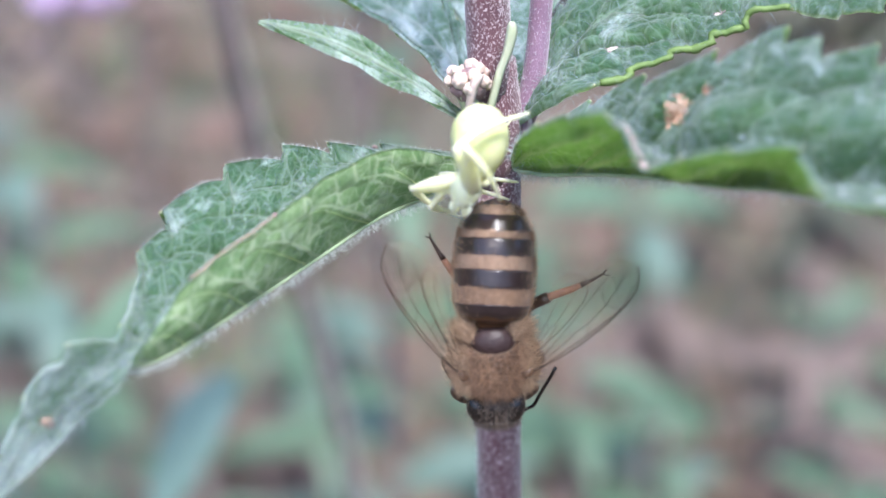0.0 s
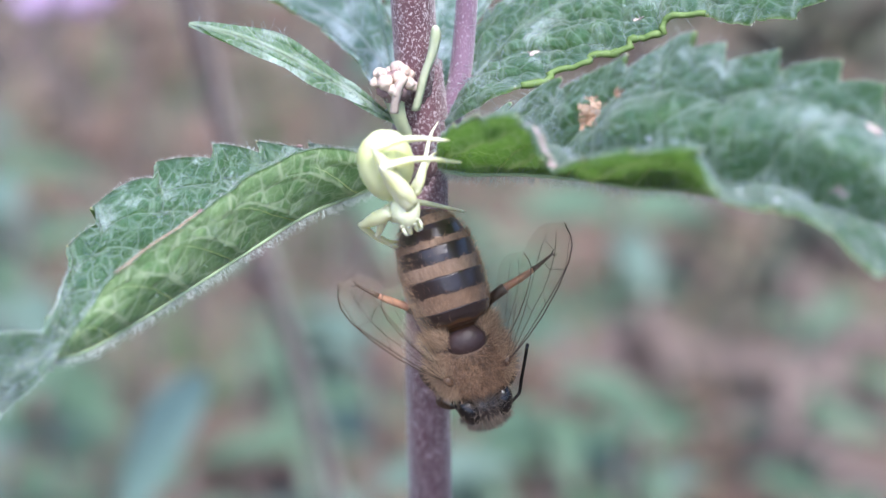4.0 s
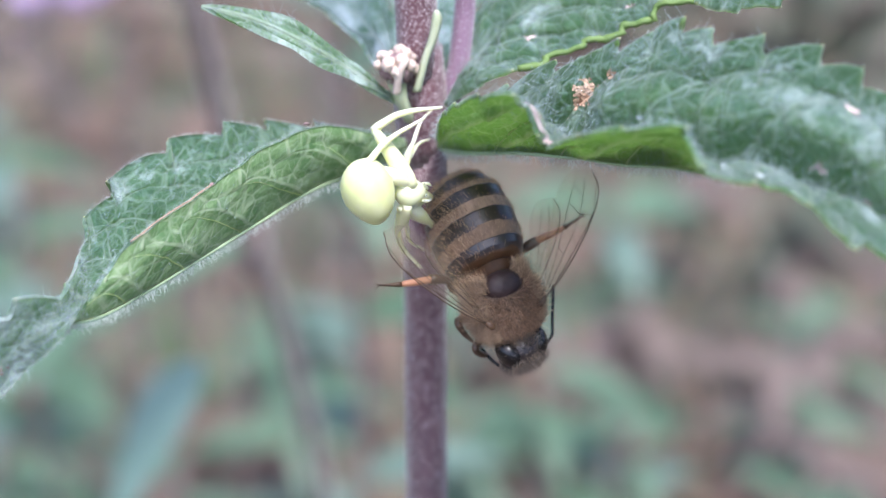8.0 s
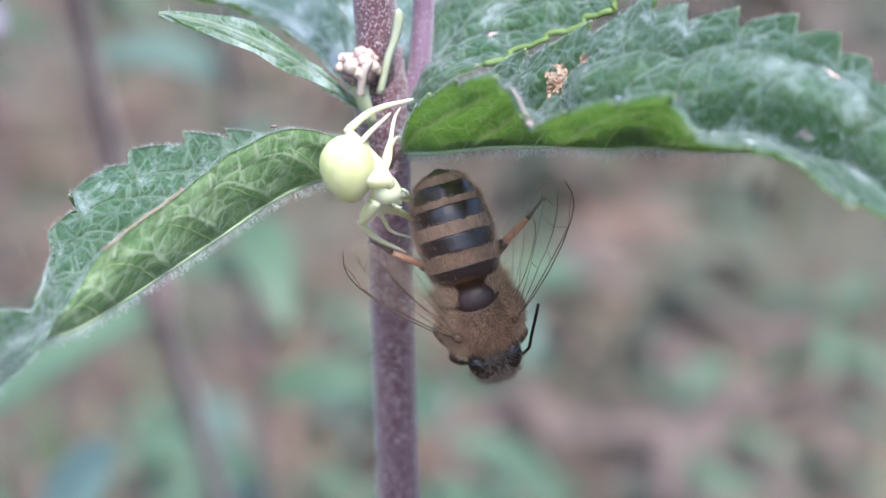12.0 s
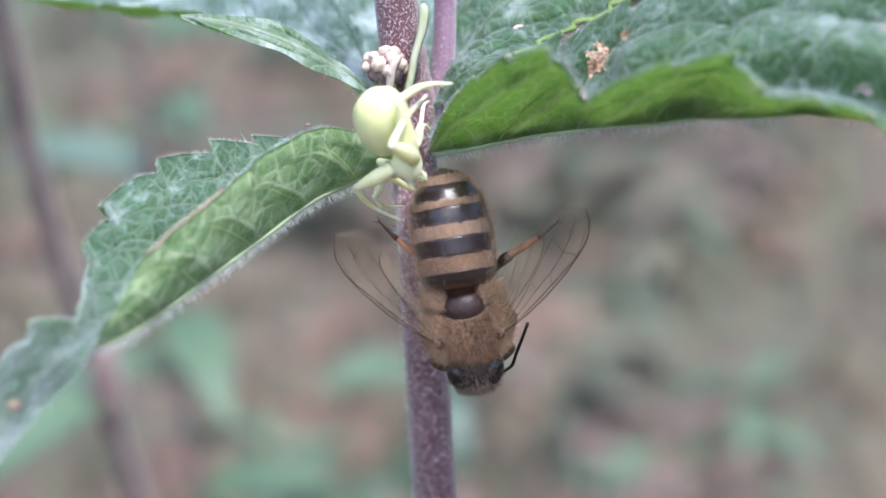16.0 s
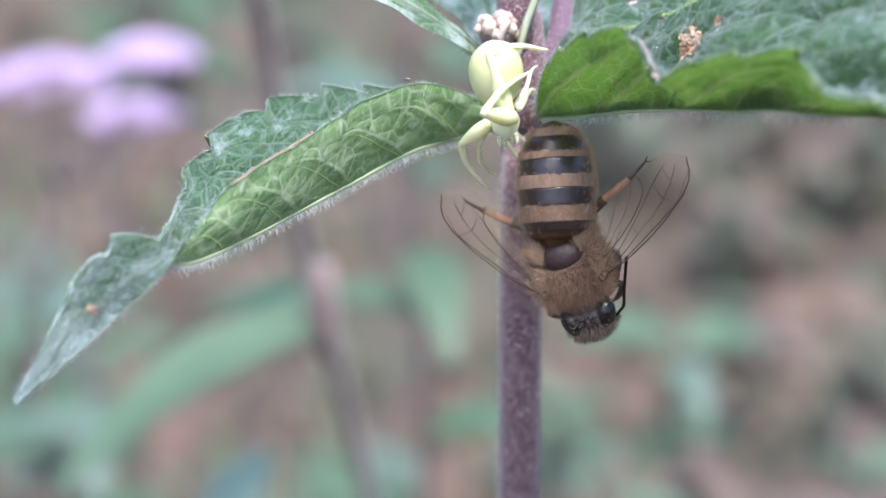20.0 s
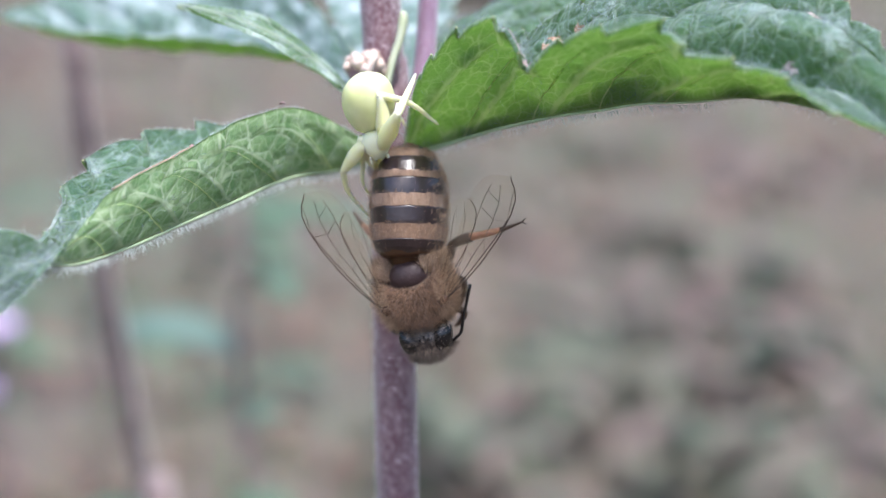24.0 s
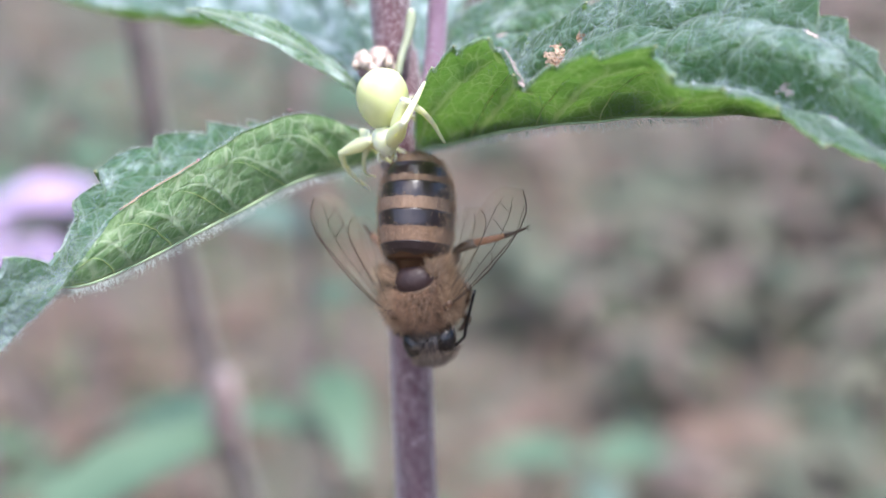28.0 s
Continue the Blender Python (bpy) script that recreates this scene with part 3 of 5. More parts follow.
branch = empty("side_branch")
branch.location = mm(1.2, -1.4, 4.4)
tagged(branch, "thin mauve side branch rising from the leaf axil", "branch")
bp = spline([(0, 0, 0), (0.75, 0.3, 3.0), (1.15, 0.6, 7), (1.6, 0.9, 14), (2.0, 1.2, 24), (2.5, 1.6, 50)], 40) / 1000
tube("shoot", [Vector(p) for p in bp], [0.00062 - 0.000004 * i for i in range(40)], BRANCH, branch, 14)
roots = []
for _ in range(500):
    i, a = rng.randrange(1, 26), rng.uniform(0, 2 * math.pi)
    d = Vector((math.cos(a), math.sin(a), 0))
    roots.append((Vector(bp[i]) + d * 0.00056, d))
v, f = hair_data(roots, 0.00015, 0.000009, 0.5, rng)
tagged(mesh_object("shoot_down", v, f, HAIR, branch), kind="stuff")

LEFT_MID = [(-0.9, -2.4, 3.2), (-3.0, -4.0, 2.7), (-5.6, -6.4, 2.5), (-8.2, -8.6, 1.6), (-10.6, -10.8, 0.8), (-12.9, -12.8, 0.0), (-15.1, -14.9, -0.5), (-17.1, -16.3, -0.5), (-19.0, -17.2, -1.5), (-20.6, -18.0, -3.0), (-23.0, -19.2, -6.0)]
LEFT_NEAR = [(-1.0, -2.8, 3.8), (-2.6, -4.8, 4.9), (-5.0, -7.0, 6.0), (-7.5, -8.8, 5.6), (-9.5, -10.5, 4.7), (-11.5, -12.0, 3.7), (-14.0, -14.0, 2.3), (-16.4, -16.5, -0.6), (-18.4, -16.9, -2.5), (-20.3, -18.2, -4.1), (-23.0, -19.2, -6.1)]
LEFT_FAR = [(-1.1, -1.8, 3.6), (-3.8, -2.8, 4.4), (-7.3, -3.8, 4.9), (-9.6, -4.3, 5.0), (-12.0, -5.6, 4.8), (-14.6, -7.8, 4.1), (-16.4, -11.0, 1.9), (-16.5, -14.4, 0.7), (-18.6, -17.0, 0.9), (-20.2, -17.6, -0.8), (-23.0, -19.1, -5.9)]
left_leaf = leaf("toothed_leaf", LEFT_MID, LEFT_NEAR, LEFT_FAR, "green toothed leaf folded along its downy midrib, drooping", 3, hairs=4200, dry=(0.425, 0.59, 0, 0.00008), depth=(0.12, 0.95), quilt=0.30, ns=300, nv=30, veins=9, slant=1.3, fuzz=2600, frost=0.9, keen=0.7, rib=0.115, mats=(LEAF_LEFT, LEAF_SHADE), pillows=0.15,
                 tips=([-0.01, 11.8, 18.6, 24, 30], [-0.01, 4.6, 7.2, 9.5, 12.5, 16.5, 19.0, 23.4, 26.4, 29.5]))

RIGHT_MID = [(0.9, -2.4, 3.2), (2.4, -4.6, 3.8), (4.4, -6.6, 4.6), (6.3, -8.5, 5.2), (8.1, -10.5, 5.7), (9.8, -12.0, 6.0), (11.5, -13.1, 6.3), (13.4, -14.2, 6.4), (16.6, -15.8, 6.5), (20.0, -17.8, 5.8), (25, -20.5, 3.5)]
RIGHT_NEAR = [(0.8, -3.2, 3.8), (1.0, -8.6, 7.0), (2.5, -13.0, 9.5), (4.6, -14.8, 10.0), (5.7, -15.4, 8.2), (7.6, -17.4, 9.4), (11.2, -18.0, 9.9), (12.3, -20.2, 8.7), (15.6, -20.0, 7.8), (18.6, -21.4, 6.0), (25, -21.5, 3.0)]
RIGHT_FAR = [(1.2, -1.8, 4.0), (3.3, -4.0, 6.2), (5.4, -6.8, 8.6), (7.2, -8.9, 10.0), (8.8, -9.5, 10.7), (10.5, -10.2, 11.7), (12.0, -10.8, 12.3), (14.4, -12.7, 12.2), (17.8, -14.0, 12.0), (20.8, -16.6, 10.3), (25, -20.3, 4.0)]
right_leaf = leaf("toothed_leaf", RIGHT_MID, RIGHT_NEAR, RIGHT_FAR, "large green toothed leaf with gnawed dry spots, spread sideways", 7, phase=(0.1, 0.3), hairs=1500, rib=0.11, quilt=0.7, depth=(0.95, 1.0), spacing=2.4, veins=6, ns=300, nv=36, fuzz=4200, keen=0.75, slant=1.0, fold=0.25, pillows=0.16,
                  tips=(None, [-0.01, 5.6, 9.5, 13.5, 16.9, 18.6, 20.9, 23.6, 25.8, 27.6, 29.6]), bulges=[(1, 0.42, 0.71, 0.04, 0.66, 2.5), (1, 0.68, 0.96, 0.02, 0.74, 2.9), (-1, 0.10, 0.30, 0.1, 0.9, -0.5)])

BACK_MID = [(0.9, -1.2, 5.0), (2.9, -0.8, 7.6), (5.5, 0.0, 10.0), (9, 0.8, 11.5), (13.5, 1.2, 12.5), (19, 1.0, 14.0), (27, 0.0, 15.6)]
BACK_NEAR = [(1.1, -1.8, 5.1), (4.0, -4.6, 7.7), (7.4, -3.4, 8.7), (10.4, -3.1, 9.8), (13.2, -3.0, 11.2), (17.6, -3.4, 11.2), (27, -0.2, 15.4)]
BACK_FAR = [(0.8, -0.6, 5.2), (3.2, 2.6, 9.3), (5.8, 3.4, 10.8), (9.2, 3.6, 12.3), (13.5, 3.6, 13.1), (18.5, 3.2, 14.6), (27, 0.2, 15.7)]
back_leaf = leaf("toothed_leaf", BACK_MID, BACK_NEAR, BACK_FAR, "blue-green toothed leaf rising behind the front leaf", 11, phase=(0.5, 0.2), hairs=1600, fuzz=1500, fold=0.6, ns=240, nv=26, keen=0.9, quilt=0.8, dry=(0.22, 0.70, 0, 0.00026, ROLLED, "yellow-green rolled margin"))
UL_MID = [(-0.9, -0.6, 5.2), (-2.6, 3.4, 7.6), (-5.6, 8, 8.5), (-9.8, 12.5, 8.9), (-14.5, 16, 9.2), (-19.2, 18.7, 9.8), (-24.5, 21.5, 11.2)]
leaf("toothed_leaf", UL_MID, [(-1.1, -0.8, 5.5), (-3.6, 1.6, 7.9), (-6.8, 6.0, 9.1), (-10.8, 10.2, 9.6), (-15.4, 13.8, 9.9), (-19.9, 17.0, 10.3), (-24.6, 21.3, 11.2)],
     [(-0.6, -0.2, 5.4), (-2.2, 5.4, 9.6), (-5.0, 11, 12.2), (-9.2, 15.6, 13.3), (-14.6, 18.6, 13.1), (-20.4, 20.6, 12.5), (-24.4, 21.7, 11.6)], "pale blue-green toothed leaf reaching behind the stem", 17, mats=(LEAF_SKYLIT, LEAF_UNDER), hairs=200, quilt=0.7, depth=(0.5, 0.8), spacing=3.6, veins=7)
leaf("toothed_leaf", [(0.3, 0.2, 5.6), (0.9, 7, 9.5), (1.7, 15, 13.6), (2.8, 25, 18.5), (3.8, 33, 22)], [(0.0, 0.0, 5.5), (-2.2, 7.5, 9.3), (-3.0, 15, 13.2), (-0.8, 25, 18.3), (3.7, 32.8, 21.9)],
     [(0.6, 0.2, 5.6), (4.2, 6.6, 10.8), (6.4, 14, 15.0), (6.6, 24, 19.6), (3.9, 33, 22.1)], "pale leaf pointing straight away behind the stem", 19, mats=(LEAF_SKYLIT, LEAF_UNDER), hairs=100)
leaf("small_leaf", [(-0.9, -2.4, 5.6), (-1.97, -2.9, 6.36), (-3.24, -3.9, 7.67), (-4.77, -4.6, 8.95), (-6.48, -4.6, 9.95), (-8.68, -4.3, 10.83), (-11.06, -4.0, 11.34)],
     [(-0.9, -2.45, 5.5), (-1.97, -3.05, 6.2), (-3.13, -4.2, 7.35), (-4.91, -5.0, 8.41), (-6.47, -4.9, 9.4), (-8.49, -4.7, 10.27), (-11.05, -4.05, 11.33)],
     [(-0.9, -2.35, 5.7), (-1.97, -2.75, 6.5), (-3.38, -3.7, 8.2), (-4.9, -4.2, 9.6), (-6.57, -3.9, 10.6), (-8.78, -3.9, 11.19), (-11.06, -3.95, 11.35)],
     "narrow arched side leaf with downy faces and a pale base", 23, ns=90, nv=8, spacing=3.6, depth=(0.12, 0.2), quilt=0.22, veins=5, hairs=110, sag=(0.15, 0.15), rib=0.12, fuzz=150, mats=(LEAF_SMALL, LEAF_SHADE), pillows=0.2)

# the shrivelled bud cluster in the axil, with its bracts
bud = empty("bud_cluster")
bud.location = mm(-1.3, -3.0, 5.4)
tagged(bud, "small cluster of faded whitish florets on a short stalk", "flower bud")
tube("stalk", [Vector(p) / 1000 for p in spline([(0.7, 0.6, -0.6), (0.25, 0.1, 0.6), (0.0, 0.0, 1.7), (-0.1, 0, 2.4)], 10)], [0.00036, 0.00034, 0.00034, 0.00036, 0.0004, 0.00046, 0.00052, 0.00058, 0.0006, 0.00045], BRACT, bud, 9)
bm = bmesh.new()
bmesh.ops.create_icosphere(bm, subdivisions=4, radius=1)
for v in bm.verts:
    k = 1 + 0.22 * noise.noise(v.co * 3.1) + 0.13 * noise.noise(v.co * 8)
    v.co = Vector((v.co.x * 0.88 * k, v.co.y * 0.85 * k, v.co.z * 0.80 * k + 2.35)) / 1000
part("bud_head", bm, BUD_DARK, bud, "dark plum bud head speckled with pale down")
for i in range(14):
    a, tier = i * 2.4, i / 14
    r1 = 0.98 * math.sqrt(1 - (0.9 * tier) ** 2)
    size = 0.26 + 0.14 * ((i * 5) % 4) / 3
    q = Vector((r1 * math.cos(a), r1 * math.sin(a), 2.35 + 0.95 * tier))
    out = (q - Vector((0, 0, 2.0))).normalized()
    bm = bmesh.new()
    bmesh.ops.create_icosphere(bm, subdivisions=3, radius=1)
    turn = out.to_track_quat("Z", "Y")
    for v in bm.verts:
        lobe = 1 + 0.22 * math.cos(5 * math.atan2(v.co.y, v.co.x) + i) * max(0, v.co.z) + 0.25 * noise.noise(v.co * 2.2 + Vector((i * 3.1, 0, 0)))
        w = Vector((v.co.x * lobe, v.co.y * lobe, v.co.z * (1.15 if v.co.z < 0 else 0.95)))
        v.co = (turn @ (w * size) + q) / 1000
    part("floret", bm, BUD, bud)
# a long upright bract, and a short one before the florets: strips with a keel, blunt at the end
for pts, half, mat, label in (([(1.05, -0.35, 1.2), (1.28, -0.35, 2.1), (1.55, -0.3, 3.1), (1.92, -0.3, 4.1), (2.10, -0.3, 5.0), (2.10, -0.25, 5.55)], 0.27, BRACT, "long pale yellow-green bract"),
                              ([(0.0, -1.05, 1.3), (0.12, -1.2, 2.1), (0.3, -1.25, 2.75), (0.6, -1.15, 3.25)], 0.27, BUD, "short pinkish white bract")):
    pp, vs, fs = spline(pts, 20) / 1000, [], []
    for i, p in enumerate(pp):
        w = half * 0.001 * float(np.interp(i / 19, (0, 0.2, 0.5, 0.8, 0.94, 1), (0.85, 0.8, 0.85, 1.05, 0.8, 0.35)))
        for x, y in ((-1, 0.25), (-0.5, -0.05), (0, -0.3), (0.5, -0.05), (1, 0.25), (0.5, 0.3), (0, 0.15), (-0.5, 0.3)):
            vs.append(Vector((p[0] + x * w, p[1] + y * w, p[2])))
    for i in range(19):
        for k in range(8):
            fs.append((8 * i + k, 8 * i + (k + 1) % 8, 8 * i + 8 + (k + 1) % 8, 8 * i + 8 + k))
    fs += [tuple(range(7, -1, -1)), tuple(range(152, 160))]
    mesh_object("bract", vs, fs, mat, bud, label)


def scar(leaf_data, place, size, mat, label, seed):
    """A gnawed or dried patch on a leaf's upper face, near a place in millimetres; it follows the blade."""
    root, g, nn, c = leaf_data
    p = np.array(mm(*place) - root.location)
    far = np.linalg.norm(g - p, axis=2)
    i0, k0 = np.unravel_index(int(np.argmin(far)), far.shape)
    heart = Vector(g[i0, k0])
    fine = 5
    verts, faces, index = [], [], {}
    reach = 9

    def at(i, k):
        if (i, k) not in index:
            a, b = min(max(i / fine, 0), g.shape[0] - 1.001), min(max(k / fine, 0), g.shape[1] - 1.001)
            ia, kb = int(a), int(b)
            fa, fb = a - ia, b - kb
            q = (g[ia, kb] * (1 - fa) + g[ia + 1, kb] * fa) * (1 - fb) + (g[ia, kb + 1] * (1 - fa) + g[ia + 1, kb + 1] * fa) * fb
            index[i, k] = len(verts)
            lift = 0.00015 + 0.00005 * noise.noise(Vector(q) * 9000)
            verts.append(Vector(q + nn[ia, kb] * lift))
        return index[i, k]

    for i in range((i0 - reach) * fine, (i0 + reach) * fine):
        for k in range((k0 - reach) * fine, (k0 + reach) * fine):
            if i < 0 or k < 0 or i >= (g.shape[0] - 1) * fine or k >= (g.shape[1] - 1) * fine:
                continue
            q = Vector(g[i // fine, k // fine]) * 1 + Vector(g[i // fine + 1, k // fine] - g[i // fine, k // fine]) * ((i % fine) / fine) + Vector(g[i // fine, k // fine + 1] - g[i // fine, k // fine]) * ((k % fine) / fine)
            ragged = 1 + 1.3 * noise.noise((q - heart) * 4200 + Vector((seed * 3.3, 0, 0)))
            if (q - heart).length * 1000 < size * ragged:
                faces.append((at(i, k), at(i + 1, k), at(i + 1, k + 1), at(i, k + 1)))
    return mesh_object("scar", verts, faces, mat, root, label) if faces else None


for i, (pl, sz) in enumerate([((8.2, -9.0, 8.9), 0.42), ((7.8, -9.2, 8.4), 0.30), ((9.4, -9.6, 9.5), 0.26), ((18.6, -16.2, 9.2), 0.34), ((18.3, -16.5, 8.2), 0.34), ((8.8, -9.6, 8.3), 0.18), ((20.3, -17.5, 7.0), 0.2)]):
    scar(right_leaf, pl, sz * (1.2 if pl[0] < 12 else 0.9), HOLE if pl[0] < 12 else TORN, "orange-brown gnawed spot", i)
for i, (pl, sz) in enumerate([((4.9, -14.8, 9.6), 0.34), ((5.3, -15.0, 8.9), 0.34), ((5.7, -15.2, 8.2), 0.34)]):
    scar(right_leaf, pl, sz * 1.4, TORN, "pinkish dried torn edge", i + 20)
for i, pl in enumerate([(7.7, -14.6, 7.6), (8.4, -13.8, 7.9), (6.6, -13.5, 7.4), (13.2, -19.0, 8.3), (14.6, -19.2, 8.0), (10.6, -12.2, 9.0), (12.6, -17.5, 8.8)]):
    scar(right_leaf, pl, 0.11 + 0.03 * (i % 3), SPECK, "whitish speck", i + 40)
for i, pl in enumerate([(2.7, -1.4, 7.4), (5.5, -2.5, 8.7), (11.1, -2.3, 10.5)]):
    scar(back_leaf, pl, 0.22, TORN, "small pale scar", i + 50)
scar(back_leaf, (5.7, -1.9, 8.5), 0.2, DRY, "small pale scar", 31)
scar(left_leaf, (-19.6, -17.4, -2.2), 0.3, DRY, "small dry patch", 32)

scrap = empty("dry_scrap")
scrap.location = mm(-5.65, -7.4, 6.2)
tagged(scrap, "tiny dark dry scrap caught on the leaf margin", "plant scrap")
for k, (length, thick) in enumerate(((0.00030, 0.00007), (0.00018, 0.00005))):
    tube("husk" if k == 0 else "splinter", [Vector((length * (s - 0.6), 0.00004 * k, 0.00008 + 0.00006 * math.sin(3 * s + k))) for s in (0, 0.3, 0.6, 1.0)], [thick * 0.5, thick, thick * 0.9, thick * 0.3], BUD_DARK, scrap, 7)


# ---- ground and the vegetation behind ----
def ground_height(x, y):
    far = max(0.0, math.hypot(x, y) - 0.5)
    h = 0.02 * noise.noise(Vector((x * 2.2, y * 2.2, 0))) + 0.05 * min(1, far) * noise.noise(Vector((x * 0.5, y * 0.5, 5)))
    return h + 0.15 * max(0.0, min(y, 9.0) - 0.8)


rings = [0, 0.05, 0.1, 0.16, 0.24, 0.34, 0.46, 0.6, 0.8, 1.05, 1.4, 1.8, 2.4, 3.2, 4.2, 5.6, 7.5, 10, 16, 30, 70, 200, 600]
verts, faces, seg = [(0, 0, ground_height(0, 0) - 0.02)], [], 48
for r in rings[1:]:
    for k in range(seg):
        a = 2 * math.pi * k / seg
        x, y = r * math.cos(a), r * math.sin(a)
        verts.append((x, y, ground_height(x, y) - 0.02))
for k in range(seg):
    faces.append((0, 1 + k, 1 + (k + 1) % seg))
for j in range(len(rings) - 2):
    for k in range(seg):
        a, b = 1 + j * seg + k, 1 + j * seg + (k + 1) % seg
        faces.append((a, a + seg, b + seg, b))
tagged(mesh_object("ground", verts, faces, GROUND), "brown dry ground with moss and litter", "ground", kind="structure")

# unseen scrub ring, added to close the clearing and hold back low sky light
vs, fs, seg, tiers = [], [], 90, 9
for j in range(tiers):
    for k in range(seg):
        a = 2 * math.pi * k / seg
        tall = 1.3 + 0.45 * noise.noise(Vector((math.cos(a) * 3, math.sin(a) * 3, 9)))
        r = 4.6 + 1.1 * noise.noise(Vector((math.cos(a) * 4, math.sin(a) * 4, j * 0.9))) + 0.16 * j
        x, y = r * math.cos(a), r * math.sin(a)
        vs.append((x, y, ground_height(x, y) - 0.1 + tall * j / (tiers - 1)))
for j in range(tiers - 1):
    for k in range(seg):
        fs.append((j * seg + k, j * seg + (k + 1) % seg, (j + 1) * seg + (k + 1) % seg, (j + 1) * seg + k))
o = len(vs)
for k in range(seg):
    x, y, z = vs[(tiers - 1) * seg + k]
    vs.append((x * 1.5, y * 1.5, z - 0.4))
for k in range(seg):
    fs.append(((tiers - 1) * seg + k, (tiers - 1) * seg + (k + 1) % seg, o + (k + 1) % seg, o + k))
tagged(mesh_object("backdrop_sky_screen", vs, fs, SKY_SCREEN), "unseen dark green scrub ring added to hold back low sky light", "scrub", kind="structure")

rng = random.Random(31)


def blades(count, mat, name, label, zone, tall, width):
    vs, fs = [], []
    for _ in range(count):
        x, y = zone(rng)
        z = ground_height(x, y) - 0.025
        h, a = tall * rng.uniform(0.5, 1.3), rng.uniform(0, 6.28)
        lean = Vector((math.cos(a), math.sin(a), 0)) * h * rng.uniform(0.2, 0.9)
        side = Vector((-math.sin(a), math.cos(a), 0)) * width * rng.uniform(0.6, 1.3)
        o = len(vs)
        for s in (0, 0.35, 0.7, 1.0):
            c = Vector((x, y, z)) + Vector((0, 0, h * (s - 0.25 * s * s))) + lean * s * s
            w = side * (1 - s * s * 0.95)
            vs += [c - w, c + Vector((0, 0, width * 0.5)), c + w]
        for j in range(3):
            q = o + 3 * j
            fs += [(q, q + 1, q + 4, q + 3), (q + 1, q + 2, q + 5, q + 4)]
    tagged(mesh_object(name, vs, fs, mat), label, "grass", kind="stuff")


def around(lo, hi):
    def zone(r):
        d, a = lo + (hi - lo) * r.random() ** 1.4, r.uniform(0, 2 * math.pi)
        return d * math.cos(a), d * math.sin(a)
    return zone


blades(17000, STRAW, "dry_grass", "dry straw-coloured grass on the ground", around(0.22, 4.6), 0.10, 0.0025)
blades(6500, GRASS, "green_grass", "low green grass among dry litter", around(0.25, 4.4), 0.08, 0.0028)


def litter(count):
    vs, fs = [], []
    for _ in range(count):
        x, y = around(0.12, 4.0)(rng)
        z = ground_height(x, y) - 0.012
        a, s = rng.uniform(0, 6.28), rng.uniform(0.012, 0.035)
        u, w = Vector((math.cos(a), math.sin(a), rng.uniform(-0.3, 0.3))) * s, Vector((-math.sin(a), math.cos(a), rng.uniform(-0.4, 0.4))) * s * 0.5
        o, p = len(vs), Vector((x, y, z))
        vs += [p - u, p - u * 0.3 + w, p + u * 0.5 + w * 0.8, p + u, p + u * 0.4 - w, p - u * 0.4 - w * 0.9, p + Vector((0, 0, s * 0.3))]
        fs += [(o + i, o + (i + 1) % 6, o + 6) for i in range(6)]
    tagged(mesh_object("leaf_litter", vs, fs, LITTER), "brown dry leaves on the ground", "leaf litter", kind="stuff")


litter(9000)


def far_leaf(parent, base, tip, width, mat, droop=0.1):
    """A simple toothed leaf of a plant further back."""
    base, tip = Vector(base), Vector(tip)
    d = tip - base
    side = d.cross(Vector((0, -0.35, 1))).normalized() * width
    vs, fs, n = [], [], 12
    for i in range(n + 1):
        s = i / n
        c = base + d * s + Vector((0, 0, d.length * droop * math.sin(math.pi * s)))
        w = math.sin(math.pi * min(1, s * 0.93 + 0.04)) ** 0.8 * (1 + 0.12 * (i % 2)) * (1.15 - 0.5 * s)
        vs += [c - side * w + Vector((0, 0, width * 0.25 * w)), c, c + side * w + Vector((0, 0, width * 0.25 * w))]
    low = [v - Vector((0, 0, 0.0003)) for v in vs]
    m = len(vs)
    for i in range(n):
        q = 3 * i
        fs += [(q, q + 1, q + 4, q + 3), (q + 1, q + 2, q + 5, q + 4), (q + m + 3, q + m + 4, q + m + 1, q + m), (q + m + 4, q + m + 5, q + m + 2, q + m + 1)]
    u = [(i * 1.5, j * 4.0 - 4) for i in range(n + 1) for j in range(3)] * 2
    return mesh_object("leaf", vs + low, fs, mat, parent, uvs=u)


def far_plant(label, foot, top, radius, leaves, knot=None):
    root = empty("herb")
    root.location = (foot[0], foot[1], ground_height(foot[0], foot[1]) - 0.03)
    tagged(root, label, "plant", "plants behind")
    f, t = Vector((0, 0, 0)), Vector(top) - root.location
    pts = [f + (t - f) * (i / 24) + Vector((0.0015 * math.sin(i * 0.8), 0, 0)) for i in range(25)]
    tube("stem", pts, [radius * (1.3 - 0.5 * i / 24) for i in range(25)], FAR_STEM, root, 10)
    if knot:
        k = Vector(knot) - root.location
        tube("knot", [k + Vector((0, 0, z)) for z in (-0.006, -0.003, 0, 0.003, 0.006)], [radius * 1.0, radius * 1.2, radius * 1.4, radius * 1.2, radius], FAR_STEM, root, 10)
    for b, e, w, m in leaves:
        far_leaf(root, Vector(b) - root.location, Vector(e) - root.location, w, m)
    return root


far_plant("blurred brown herb stem with hanging green leaves", (0.0007, 0.324, 0), mm(-30.1, 87.4, 20), 0.0016,
          [(mm(-24, 113, -53), mm(-56, 96, -69), 0.0050, FAR_GREEN), (mm(-33, 121, -76), mm(-47, 114, -101), 0.0046, FAR_TEAL),
           (mm(-24, 113, -52), mm(-52, 140, -68), 0.005, FAR_GREEN)], mm(-24, 112.5, -51))


